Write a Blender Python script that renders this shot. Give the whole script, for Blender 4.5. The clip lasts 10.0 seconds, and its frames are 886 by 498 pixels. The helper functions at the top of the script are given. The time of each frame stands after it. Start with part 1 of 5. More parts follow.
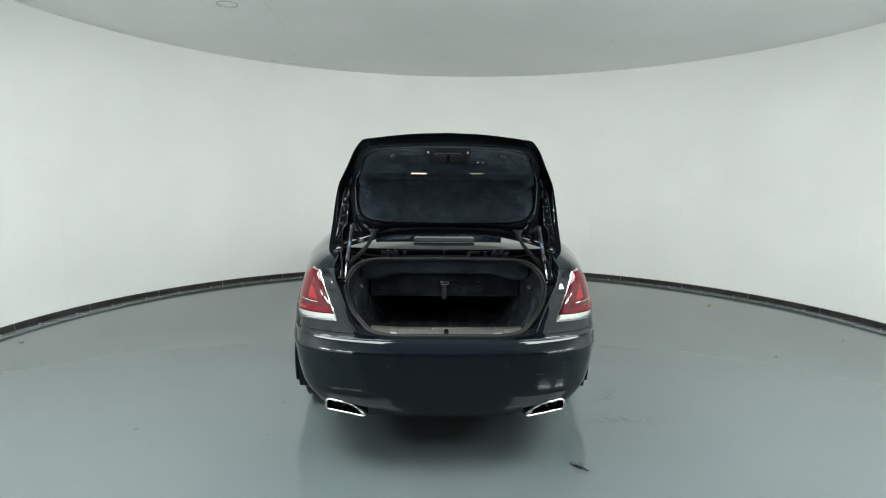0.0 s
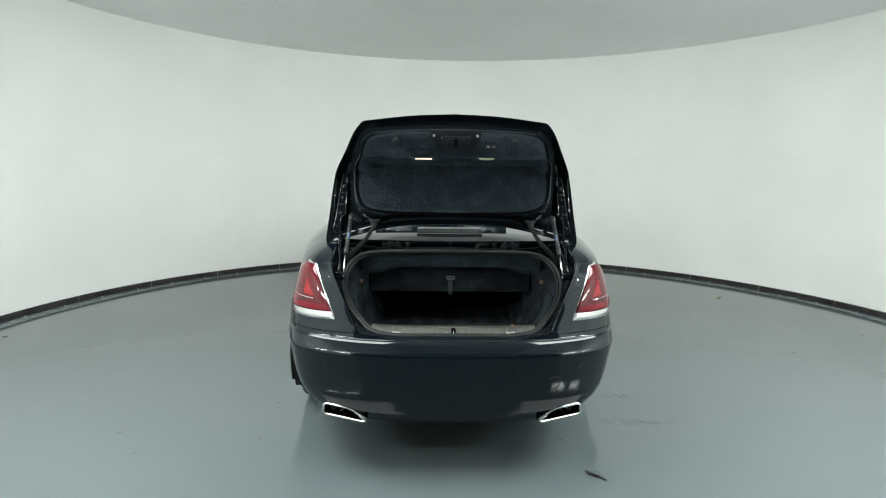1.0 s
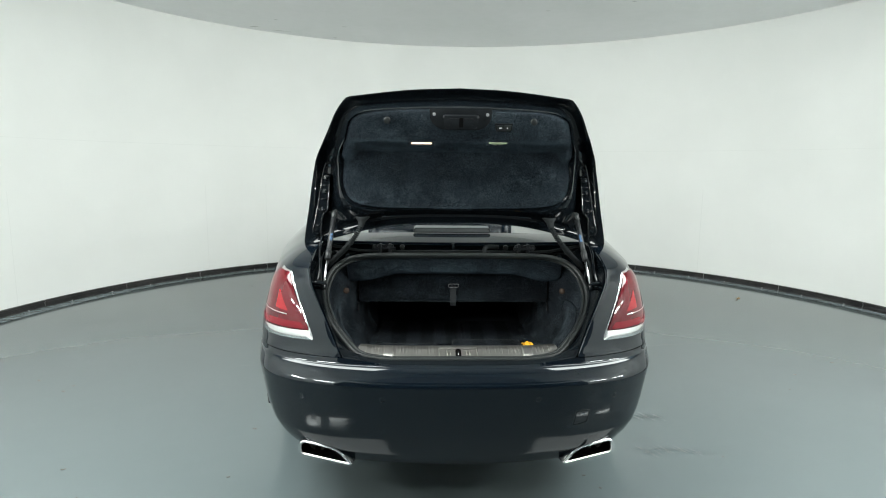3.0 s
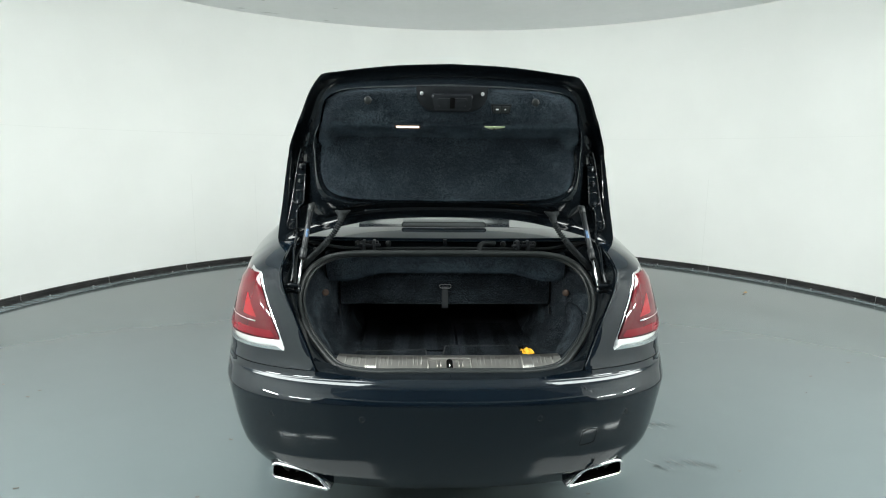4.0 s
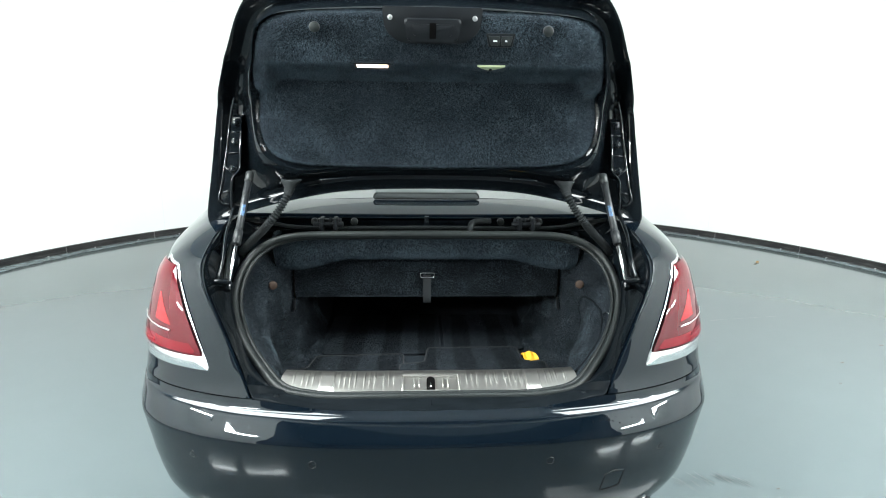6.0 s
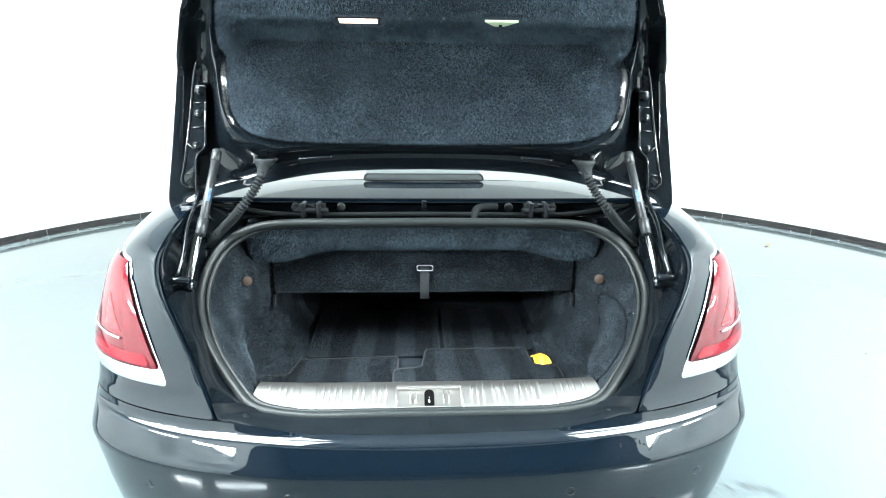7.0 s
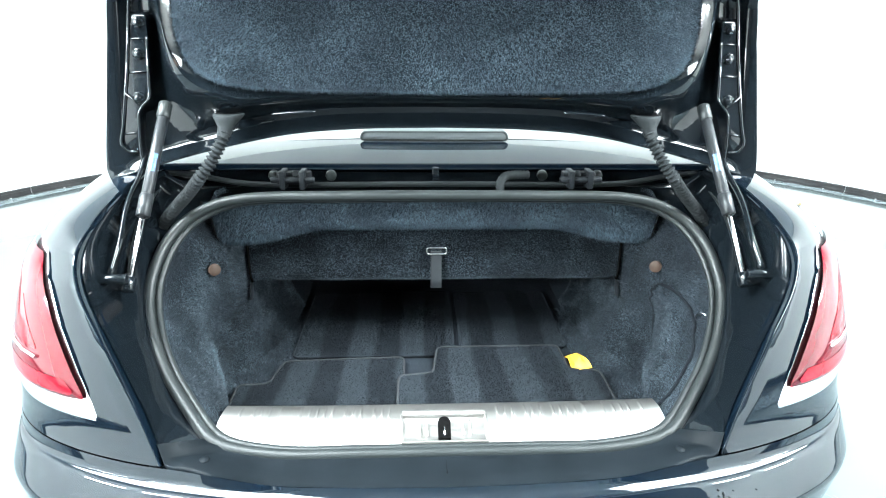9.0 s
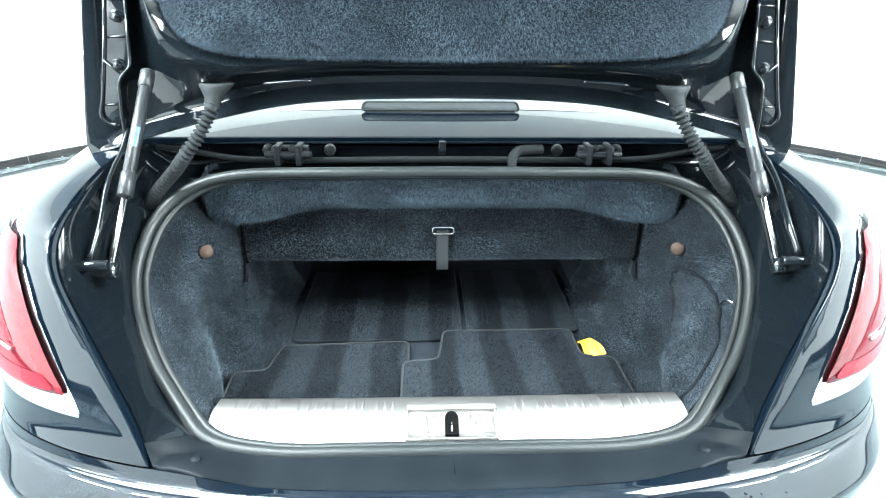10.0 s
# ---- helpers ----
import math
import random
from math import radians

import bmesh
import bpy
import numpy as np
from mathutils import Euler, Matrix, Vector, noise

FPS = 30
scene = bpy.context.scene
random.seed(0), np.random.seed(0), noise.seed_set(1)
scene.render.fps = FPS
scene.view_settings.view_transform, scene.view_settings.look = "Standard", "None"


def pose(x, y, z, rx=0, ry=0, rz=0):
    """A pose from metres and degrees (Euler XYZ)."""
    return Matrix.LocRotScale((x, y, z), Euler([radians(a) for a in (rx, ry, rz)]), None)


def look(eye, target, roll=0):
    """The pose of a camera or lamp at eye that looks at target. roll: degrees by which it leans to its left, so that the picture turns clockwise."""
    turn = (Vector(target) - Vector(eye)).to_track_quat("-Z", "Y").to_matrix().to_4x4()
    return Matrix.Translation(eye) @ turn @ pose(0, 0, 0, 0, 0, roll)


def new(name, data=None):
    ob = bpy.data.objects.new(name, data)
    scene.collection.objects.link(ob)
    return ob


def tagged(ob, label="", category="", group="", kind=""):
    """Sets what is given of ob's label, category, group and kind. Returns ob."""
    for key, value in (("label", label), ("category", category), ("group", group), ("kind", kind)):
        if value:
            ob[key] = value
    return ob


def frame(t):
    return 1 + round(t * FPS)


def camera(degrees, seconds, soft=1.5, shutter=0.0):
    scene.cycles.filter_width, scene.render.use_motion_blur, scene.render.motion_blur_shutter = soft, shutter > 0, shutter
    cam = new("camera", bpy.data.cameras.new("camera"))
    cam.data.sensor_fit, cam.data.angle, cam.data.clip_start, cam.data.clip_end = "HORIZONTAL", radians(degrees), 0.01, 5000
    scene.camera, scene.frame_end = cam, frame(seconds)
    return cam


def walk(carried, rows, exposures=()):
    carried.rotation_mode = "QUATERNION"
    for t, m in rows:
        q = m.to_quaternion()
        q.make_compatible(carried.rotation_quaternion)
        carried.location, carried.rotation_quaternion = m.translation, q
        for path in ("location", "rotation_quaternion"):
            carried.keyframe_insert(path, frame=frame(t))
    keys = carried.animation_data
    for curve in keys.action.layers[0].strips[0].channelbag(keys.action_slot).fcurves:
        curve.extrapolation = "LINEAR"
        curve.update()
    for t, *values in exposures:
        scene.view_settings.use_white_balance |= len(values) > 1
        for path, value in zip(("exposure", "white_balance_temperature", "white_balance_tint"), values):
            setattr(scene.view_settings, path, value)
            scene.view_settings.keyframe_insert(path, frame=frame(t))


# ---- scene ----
cam = camera(75.7, 10.0, soft=1.1)
PATH = [
    (0, (-0.095, 1.023, 1.539), (-0.047, 3.009, 1.303), 0.6),
    (0.5, (-0.099, 1.127, 1.529), (-0.048, 3.109, 1.273), 0.7),
    (1, (-0.13, 1.269, 1.526), (-0.077, 3.25, 1.251), 0.7),
    (1.5, (-0.163, 1.374, 1.519), (-0.113, 3.354, 1.241), 0.6),
    (2, (-0.18, 1.483, 1.513), (-0.117, 3.461, 1.229), 0.6),
    (2.5, (-0.167, 1.628, 1.502), (-0.101, 3.606, 1.214), 0.6),
    (4, (-0.1, 2.045, 1.484), (-0.028, 4.016, 1.156), 0.6),
    (4.5, (-0.087, 2.172, 1.488), (-0.001, 4.136, 1.118), 0.6),
    (5, (-0.051, 2.306, 1.474), (0.038, 4.262, 1.071), 0.5),
    (5.5, (-0.045, 2.434, 1.471), (0.048, 4.385, 1.04), 0.6),
    (7, (-0.04, 2.805, 1.434), (0.069, 4.73, 0.901), 0.7),
    (7.5, (-0.028, 2.896, 1.431), (0.076, 4.812, 0.866), 0.6),
    (8, (-0.043, 2.989, 1.424), (0.06, 4.894, 0.823), 0.7),
    (8.5, (-0.049, 3.07, 1.41), (0.047, 4.964, 0.773), 0.6),
    (9, (-0.047, 3.145, 1.403), (0.042, 5.02, 0.713), 0.6),
    (9.5, (-0.056, 3.198, 1.397), (0.033, 5.051, 0.647), 0.6),
    (10, (-0.05, 3.232, 1.398), (0.025, 5.067, 0.605), 0.6),
]
EXPOSURES = [(0, -0.05, 6500, 10), (1.5, 0.05, 6500, 10), (2.5, 0.15, 6500, 10), (4.0, 0.32, 6450, 10), (5.5, 0.50, 6350, 10), (5.8, 0.7, 6300, 10), (6.8, 1.85, 6050, 9), (7.5, 2.05, 6000, 9), (9.0, 2.32, 5950, 9), (10.0, 2.45, 5950, 9)]
walk(cam, [(t, look(eye, target, roll)) for t, eye, target, roll in PATH], EXPOSURES)

world = bpy.data.worlds.new("dark hall")
scene.world = world
world.use_nodes = True
world.node_tree.nodes["Background"].inputs["Color"].default_value = (0.0, 0.0, 0.0, 1)


# ---- small geometry helpers ----
def lerp(a, b, f):
    return a + (b - a) * f


def smooth(a, b, v):
    f = min(1.0, max(0.0, (v - a) / (b - a)))
    return f * f * (3 - 2 * f)


def table(rows, v):
    """A value from (key, value) rows, straight between them."""
    if v <= rows[0][0]:
        return rows[0][1]
    for (a, p), (b, q) in zip(rows, rows[1:]):
        if v <= b:
            return p + (q - p) * (v - a) / (b - a)
    return rows[-1][1]


def spline(points, n, closed=False):
    """n points evenly along a smooth curve through the given ones."""
    pts = [Vector(p) for p in points]
    k = len(pts)
    fine, spans = [], k if closed else k - 1
    for i in range(spans):
        if closed:
            a, b, c, d = (pts[(i + j) % k] for j in (-1, 0, 1, 2))
        else:
            a, b, c, d = pts[max(i - 1, 0)], pts[i], pts[i + 1], pts[min(i + 2, k - 1)]
        # centripetal knots keep the curve from looping where points lie unevenly
        t1 = max((b - a).length, 1e-6) ** 0.5
        t2 = max((c - b).length, 1e-6) ** 0.5
        t3 = max((d - c).length, 1e-6) ** 0.5
        m1 = (b - a) / t1 - (c - a) / (t1 + t2) + (c - b) / t2 if (b - a).length > 1e-6 else (c - b) / t2
        m2 = (c - b) / t2 - (d - b) / (t2 + t3) + (d - c) / t3 if (d - c).length > 1e-6 else (c - b) / t2
        m1, m2 = m1 * t2, m2 * t2
        for j in range(16):
            s = j / 16
            fine.append(b * (2 * s**3 - 3 * s**2 + 1) + m1 * (s**3 - 2 * s**2 + s) + c * (3 * s**2 - 2 * s**3) + m2 * (s**3 - s**2))
    fine.append(pts[0] if closed else pts[-1])
    return even(fine, n, closed)


def even(fine, n, closed=False):
    """n points evenly along a polyline; a closed one ends where it began and does not repeat the point."""
    length = [0.0]
    for p, q in zip(fine, fine[1:]):
        length.append(length[-1] + (q - p).length)
    out, i = [], 0
    for j in range(n):
        s = length[-1] * j / (n if closed else n - 1)
        while i < len(fine) - 2 and length[i + 1] < s:
            i += 1
        out.append(fine[i].lerp(fine[i + 1], (s - length[i]) / max(length[i + 1] - length[i], 1e-9)))
    return out


def grid(rows, closed=False, bm=None, flip=False):
    """A sheet through rows of points; closed joins the end of each row to its start."""
    bm = bm or bmesh.new()
    vs = [[bm.verts.new(p) for p in row] for row in rows]
    for a, b in zip(vs, vs[1:]):
        n = len(a)
        for i in range(n if closed else n - 1):
            f = [a[i], a[(i + 1) % n], b[(i + 1) % n], b[i]]
            bm.faces.new(f[::-1] if flip else f)
    return bm


def thick(rows, depth, closed=False):
    """A sheet through rows of points with a back side that lies off by the vector or distance depth along its normals."""
    bm = grid(rows, closed)
    bmesh.ops.recalc_face_normals(bm, faces=bm.faces)
    bmesh.ops.solidify(bm, geom=bm.faces[:], thickness=depth)
    return bm


def tube(points, r, n=10, closed=False, bm=None, wave=0.0, step=2, flat=1.0, taper=None):
    """A round rod along a polyline. wave: every step-th ring is that much thicker."""
    bm = bm or bmesh.new()
    pts = [Vector(p) for p in points]
    k = len(pts)
    rings, up = [], None
    for i, p in enumerate(pts):
        a = pts[(i - 1) % k] if closed or i else p
        b = pts[(i + 1) % k] if closed or i < k - 1 else p
        d = (b - a).normalized()
        if up is None:
            up = d.orthogonal().normalized()
        up = (up - d * up.dot(d)).normalized()
        side = d.cross(up)
        rr = (r if taper is None else taper(i / (k - 1))) + (wave if (i // step) % 2 else 0.0)
        rings.append([bm.verts.new(p + (up * math.cos(j * math.tau / n) + side * flat * math.sin(j * math.tau / n)) * rr) for j in range(n)])
    for i in range(k if closed else k - 1):
        a, b = rings[i], rings[(i + 1) % k]
        shift = 0
        if closed and i == k - 1:
            shift = min(range(n), key=lambda s: (a[0].co - b[s].co).length)
        for j in range(n):
            bm.faces.new([a[j], a[(j + 1) % n], b[(j + 1 + shift) % n], b[(j + shift) % n]])
    if not closed:
        bm.faces.new(rings[0][::-1])
        bm.faces.new(rings[-1])
    return bm


def rod(p, q, r, n=14, bm=None, r2=None):
    """A cylinder or cone from p to q with softened ends."""
    p, q = Vector(p), Vector(q)
    r2 = r if r2 is None else r2
    d = q - p
    e = min(0.2 * min(r, r2), 0.1 * d.length) / d.length
    return tube([p, p.lerp(q, e), p.lerp(q, 1 - e), q], r, n, bm=bm, taper=lambda f: [r - e * d.length, r, r2, r2 - e * d.length][round(f * 3)])


def block(x0, x1, y0, y1, z0, z1, bevel=0.0, seg=2, m=None, bm=None):
    """A box with rounded edges."""
    part_bm = bmesh.new()
    bmesh.ops.create_cube(part_bm, size=1)
    for v in part_bm.verts:
        v.co = (lerp(x0, x1, v.co.x + 0.5), lerp(y0, y1, v.co.y + 0.5), lerp(z0, z1, v.co.z + 0.5))
    if bevel:
        bmesh.ops.bevel(part_bm, geom=part_bm.edges[:], offset=bevel, segments=seg, profile=0.5, affect="EDGES")
    if m:
        part_bm.transform(m)
    return join(bm, part_bm) if bm else part_bm


def join(bm, other):
    me = bpy.data.meshes.new("joined")
    other.to_mesh(me)
    other.free()
    bm.from_mesh(me)
    bpy.data.meshes.remove(me)
    return bm


def slab(outline, depth, bevel=0.0, seg=2):
    """A plate: an outline of points, thickened by the vector depth, with softened rims."""
    bm = bmesh.new()
    a = [bm.verts.new(p) for p in outline]
    b = [bm.verts.new(Vector(p) + Vector(depth)) for p in outline]
    n = len(a)
    caps = [bm.faces.new(a[::-1]), bm.faces.new(b)]
    for i in range(n):
        bm.faces.new([a[i], a[(i + 1) % n], b[(i + 1) % n], b[i]])
    if bevel:
        rims = [e for f in caps for e in f.edges]
        bmesh.ops.bevel(bm, geom=rims, offset=bevel, segments=seg, profile=0.5, affect="EDGES")
    bmesh.ops.recalc_face_normals(bm, faces=bm.faces)
    return bm


def rounded(corners, r, n=5):
    """A flat outline (2D) whose corners are rounded by r (one number, or one for each corner)."""
    out, k = [], len(corners)
    for i in range(k):
        p, a, b = (Vector(corners[j % k]) for j in (i, i - 1, i + 1))
        rr = r[i] if isinstance(r, (list, tuple)) else r
        u, v = (a - p).normalized(), (b - p).normalized()
        d = min(rr, 0.45 * (a - p).length, 0.45 * (b - p).length)
        s, e = p + u * d, p + v * d
        for j in range(n + 1):
            f = j / n
            out.append(s * (1 - f) ** 2 + p * 2 * f * (1 - f) + e * f**2)
    return out


def mirrored(bm):
    """A copy of a bmesh, mirrored in the car's middle plane."""
    other = bm.copy()
    for v in other.verts:
        v.co.x = -v.co.x
    bmesh.ops.reverse_faces(other, faces=other.faces)
    return other


def part(name, bm, material, parent=None, label="", sharp=38, kind=""):
    """Links a bmesh as one mesh object, at its place in the world, under a thing or a part."""
    for f in bm.faces:
        f.smooth = True
    for e in bm.edges:
        if len(e.link_faces) == 2 and e.calc_face_angle(0) > radians(sharp):
            e.smooth = False
    me = bpy.data.meshes.new(name)
    bm.to_mesh(me)
    bm.free()
    me.materials.append(material)
    ob = new(name, me)
    if parent is not None:
        ob.parent = parent
        ob.matrix_parent_inverse = Matrix.Translation(-parent.location)
    return tagged(ob, label, kind=kind)


def pair(name, bm, material, parent, label="", sharp=38):
    """A part and its mirror image on the other side of the car."""
    other = mirrored(bm)
    parents = parent if isinstance(parent, tuple) else (parent, parent)
    return part(name, bm, material, parents[0], label, sharp), part(name, other, material, parents[1], label, sharp)


def thing(name, place, label, category, group="", kind=""):
    ob = new(name)
    ob.location = place
    ob.empty_display_size = 0.1
    return tagged(ob, label, category, group, kind)


# ---- materials ----
def material(name, colour, rough=0.5, metal=0.0, **more):
    m = bpy.data.materials.new(name)
    m.use_nodes = True
    b = m.node_tree.nodes["Principled BSDF"]
    b.inputs["Base Color"].default_value = (*colour, 1)
    b.inputs["Roughness"].default_value = rough
    b.inputs["Metallic"].default_value = metal
    for key, value in more.items():
        b.inputs[key.replace("_", " ")].default_value = value
    return m


def node(m, kind, **values):
    n = m.node_tree.nodes.new(kind)
    for key, value in values.items():
        if key in n.inputs:
            n.inputs[key].default_value = value
        else:
            n.inputs[key.replace("_", " ")].default_value = value
    return n


def wire(m, a, out, b, into):
    m.node_tree.links.new(a.outputs[out], b.inputs[into])


def mottled(m, scale, low, high, detail=4.0, stretch=(1, 1, 1), into="Base Color", middle=(0.35, 0.65), second=None):
    """Lets noise of a real size swing an input between two values (colours or numbers). second: a finer noise mixed in, (scale, share)."""
    b = m.node_tree.nodes["Principled BSDF"]
    at = node(m, "ShaderNodeTexCoord")
    turn = node(m, "ShaderNodeMapping", Scale=stretch)
    wire(m, at, "Object", turn, "Vector")
    cloud = node(m, "ShaderNodeTexNoise", Scale=scale, Detail=detail)
    wire(m, turn, "Vector", cloud, "Vector")
    source, out = cloud, "Fac"
    if second:
        fine = node(m, "ShaderNodeTexNoise", Scale=second[0], Detail=3.0)
        wire(m, turn, "Vector", fine, "Vector")
        mix = m.node_tree.nodes.new("ShaderNodeMix")
        mix.inputs[0].default_value = second[1]
        m.node_tree.links.new(cloud.outputs["Fac"], mix.inputs[2])
        m.node_tree.links.new(fine.outputs["Fac"], mix.inputs[3])
        source, out = mix, 0
    ramp = m.node_tree.nodes.new("ShaderNodeValToRGB")
    ramp.color_ramp.elements[0].position, ramp.color_ramp.elements[1].position = middle
    if isinstance(low, tuple):
        ramp.color_ramp.elements[0].color, ramp.color_ramp.elements[1].color = (*low, 1), (*high, 1)
    else:
        ramp.color_ramp.elements[0].color, ramp.color_ramp.elements[1].color = (low, low, low, 1), (high, high, high, 1)
    m.node_tree.links.new(source.outputs[out], ramp.inputs["Fac"])
    wire(m, ramp, "Color", b, into)
    return m


def bumpy(m, scale, strength, distance=0.002, stretch=(1, 1, 1), detail=3.0):
    b = m.node_tree.nodes["Principled BSDF"]
    at = node(m, "ShaderNodeTexCoord")
    turn = node(m, "ShaderNodeMapping", Scale=stretch)
    wire(m, at, "Object", turn, "Vector")
    cloud = node(m, "ShaderNodeTexNoise", Scale=scale, Detail=detail)
    wire(m, turn, "Vector", cloud, "Vector")
    bump = node(m, "ShaderNodeBump", Strength=strength, Distance=distance)
    wire(m, cloud, "Fac", bump, "Height")
    wire(m, bump, "Normal", b, "Normal")
    return m


def glowing(name, colour, strength):
    m = material(name, (0.8, 0.8, 0.8), 0.6)
    b = m.node_tree.nodes["Principled BSDF"]
    b.inputs["Emission Color"].default_value = (*colour, 1)
    b.inputs["Emission Strength"].default_value = strength
    return m


WHITE_WALL = bumpy(mottled(material("white wall skin", (0.8, 0.8, 0.8), 0.6), 0.9, (0.82, 0.83, 0.81), (0.86, 0.87, 0.85)), 3.0, 0.1, 0.01)
CEILING = mottled(material("white ceiling skin", (0.8, 0.8, 0.8), 0.5), 0.7, (0.78, 0.80, 0.80), (0.84, 0.85, 0.86), second=(9.0, 0.3))
FLOOR = mottled(material("grey epoxy floor", (0.3, 0.34, 0.35), 0.10), 0.6, (0.084, 0.104, 0.110), (0.095, 0.116, 0.122), middle=(0.2, 0.8), second=(6.0, 0.2))
bumpy(FLOOR, 1.3, 0.02, 0.004, detail=1.0)
FLOOR_STRIP = material("crumpled clear film along the floor edge", (0.20, 0.235, 0.25), 0.10, 0.0, Specular_IOR_Level=0.9)
bumpy(FLOOR_STRIP, 16.0, 1.0, 0.05, detail=2.0)
PORCH = mottled(material("dark grey of the added porch", (0.2, 0.205, 0.21), 0.6), 1.5, (0.17, 0.175, 0.18), (0.23, 0.236, 0.242))
GRIT = material("dark grit", (0.05, 0.045, 0.04), 0.8)
BASEBOARD = mottled(material("black rubber base strip", (0.02, 0.02, 0.02), 0.45), 5.0, (0.012, 0.012, 0.013), (0.035, 0.034, 0.034))
STEEL = material("zinc screw", (0.5, 0.5, 0.5), 0.35, 1.0)
LED = glowing("wall light panel", (0.95, 1.0, 0.955), 180.0)

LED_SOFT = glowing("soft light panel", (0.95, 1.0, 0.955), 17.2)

PAINT = material("black lacquer", (0.0016, 0.0036, 0.0064), 0.03, 0.0, IOR=1.5, Specular_IOR_Level=0.43)
PAINT.node_tree.nodes["Principled BSDF"].inputs["Specular Tint"].default_value = (0.94, 0.98, 1.0, 1)
INNER_PAINT = bumpy(material("black inner lacquer", (0.0035, 0.005, 0.0065), 0.06, 0.0, IOR=1.5, Specular_IOR_Level=0.36), 30.0, 0.02, 0.002)
PLASTIC = bumpy(mottled(material("black plastic", (0.007, 0.008, 0.0095), 0.45, 0.0, Specular_IOR_Level=0.12), 9.0, (0.0055, 0.0065, 0.0078), (0.009, 0.0105, 0.0125)), 900.0, 0.15, 0.0004)
COVER = bumpy(mottled(material("matt grey-black plastic", (0.004, 0.0055, 0.007), 0.5, 0.0, Specular_IOR_Level=0.06), 12.0, (0.0028, 0.0040, 0.0051), (0.0045, 0.0062, 0.0078)), 900.0, 0.12, 0.0004)
RUBBER = bumpy(material("black rubber", (0.011, 0.0132, 0.0136), 0.42, 0.0, Specular_IOR_Level=0.27), 700.0, 0.1, 0.0004)
HOSE = bumpy(material("grey corrugated rubber", (0.012, 0.0138, 0.0148), 0.65, 0.0, Specular_IOR_Level=0.08), 300.0, 0.1, 0.0006)
CHROME = material("chrome", (0.85, 0.85, 0.86), 0.06, 1.0)
SATIN = material("brushed steel", (0.41, 0.40, 0.38), 0.34, 1.0)
mottled(SATIN, 40.0, 0.33, 0.40, into="Roughness", stretch=(1, 20, 20))
PIPE = mottled(material("dark mottled steel", (0.03, 0.03, 0.03), 0.5, 0.6), 60.0, (0.02, 0.02, 0.02), (0.07, 0.068, 0.064))
SILVER = material("silver trim", (0.75, 0.76, 0.77), 0.18, 1.0)
ROD = material("polished rod", (0.38, 0.38, 0.39), 0.14, 1.0)
# Near-black without sheen: the shade of openings and hollows is in the colour.
DARK = material("near-black cavity shade", (0.003, 0.003, 0.003), 0.9, 0.0, Specular_IOR_Level=0.0)
TYRE = bumpy(material("tyre rubber", (0.018, 0.018, 0.019), 0.7), 60.0, 0.4, 0.003)
GLASS_CLEAR = material("clear glass", (1, 1, 1), 0.0, 0.0, IOR=1.45, Transmission_Weight=1.0)
RED = material("red lamp glass", (0.06, 0.0016, 0.005), 0.06, 0.0, IOR=1.45)
mottled(RED, 6.0, (0.044, 0.0008, 0.0032), (0.070, 0.0012, 0.0048))
RED_BRIGHT = material("bright red reflector", (0.19, 0.004, 0.008), 0.12)
bumpy(RED_BRIGHT, 130.0, 0.12, 0.001, stretch=(0.1, 0.1, 1.0), detail=0.0)
RED_DEEP = material("deep red lamp glass", (0.12, 0.0012, 0.0065), 0.08, 0.0, IOR=1.42)
BROWN = material("bronze stud", (0.040, 0.025, 0.018), 0.6, 0.0, Specular_IOR_Level=0.2)
YELLOW = bumpy(material("yellow plastic film", (0.80, 0.42, 0.03), 0.4), 40.0, 0.6, 0.01)
LEATHER = bumpy(material("black leather", (0.014, 0.0165, 0.019), 0.5), 300.0, 0.3, 0.0008)
GREEN_GLOW = material("pale green handle", (0.55, 0.62, 0.40), 0.5)
LAMP_WHITE = glowing("boot lamp", (1.0, 0.70, 0.50), 1.5)
STICKER = mottled(material("worn blue sticker", (0.03, 0.09, 0.2), 0.4), 160.0, (0.015, 0.02, 0.03), (0.03, 0.11, 0.25))
STRUT = material("dark grey strut tube", (0.014, 0.0155, 0.017), 0.34, 0.0, Specular_IOR_Level=0.2)
LAMP_GREY = bumpy(material("grey brake lamp glass", (0.050, 0.056, 0.058), 0.3), 90.0, 0.2, 0.002, stretch=(4, 0.1, 0.1))
SILVER_PRINT = material("silver print", (0.5, 0.5, 0.5), 0.5)
LEAF = material("dry leaf", (0.30, 0.17, 0.06), 0.7)
SENSOR = material("sensor cap", (0.012, 0.013, 0.014), 0.25)


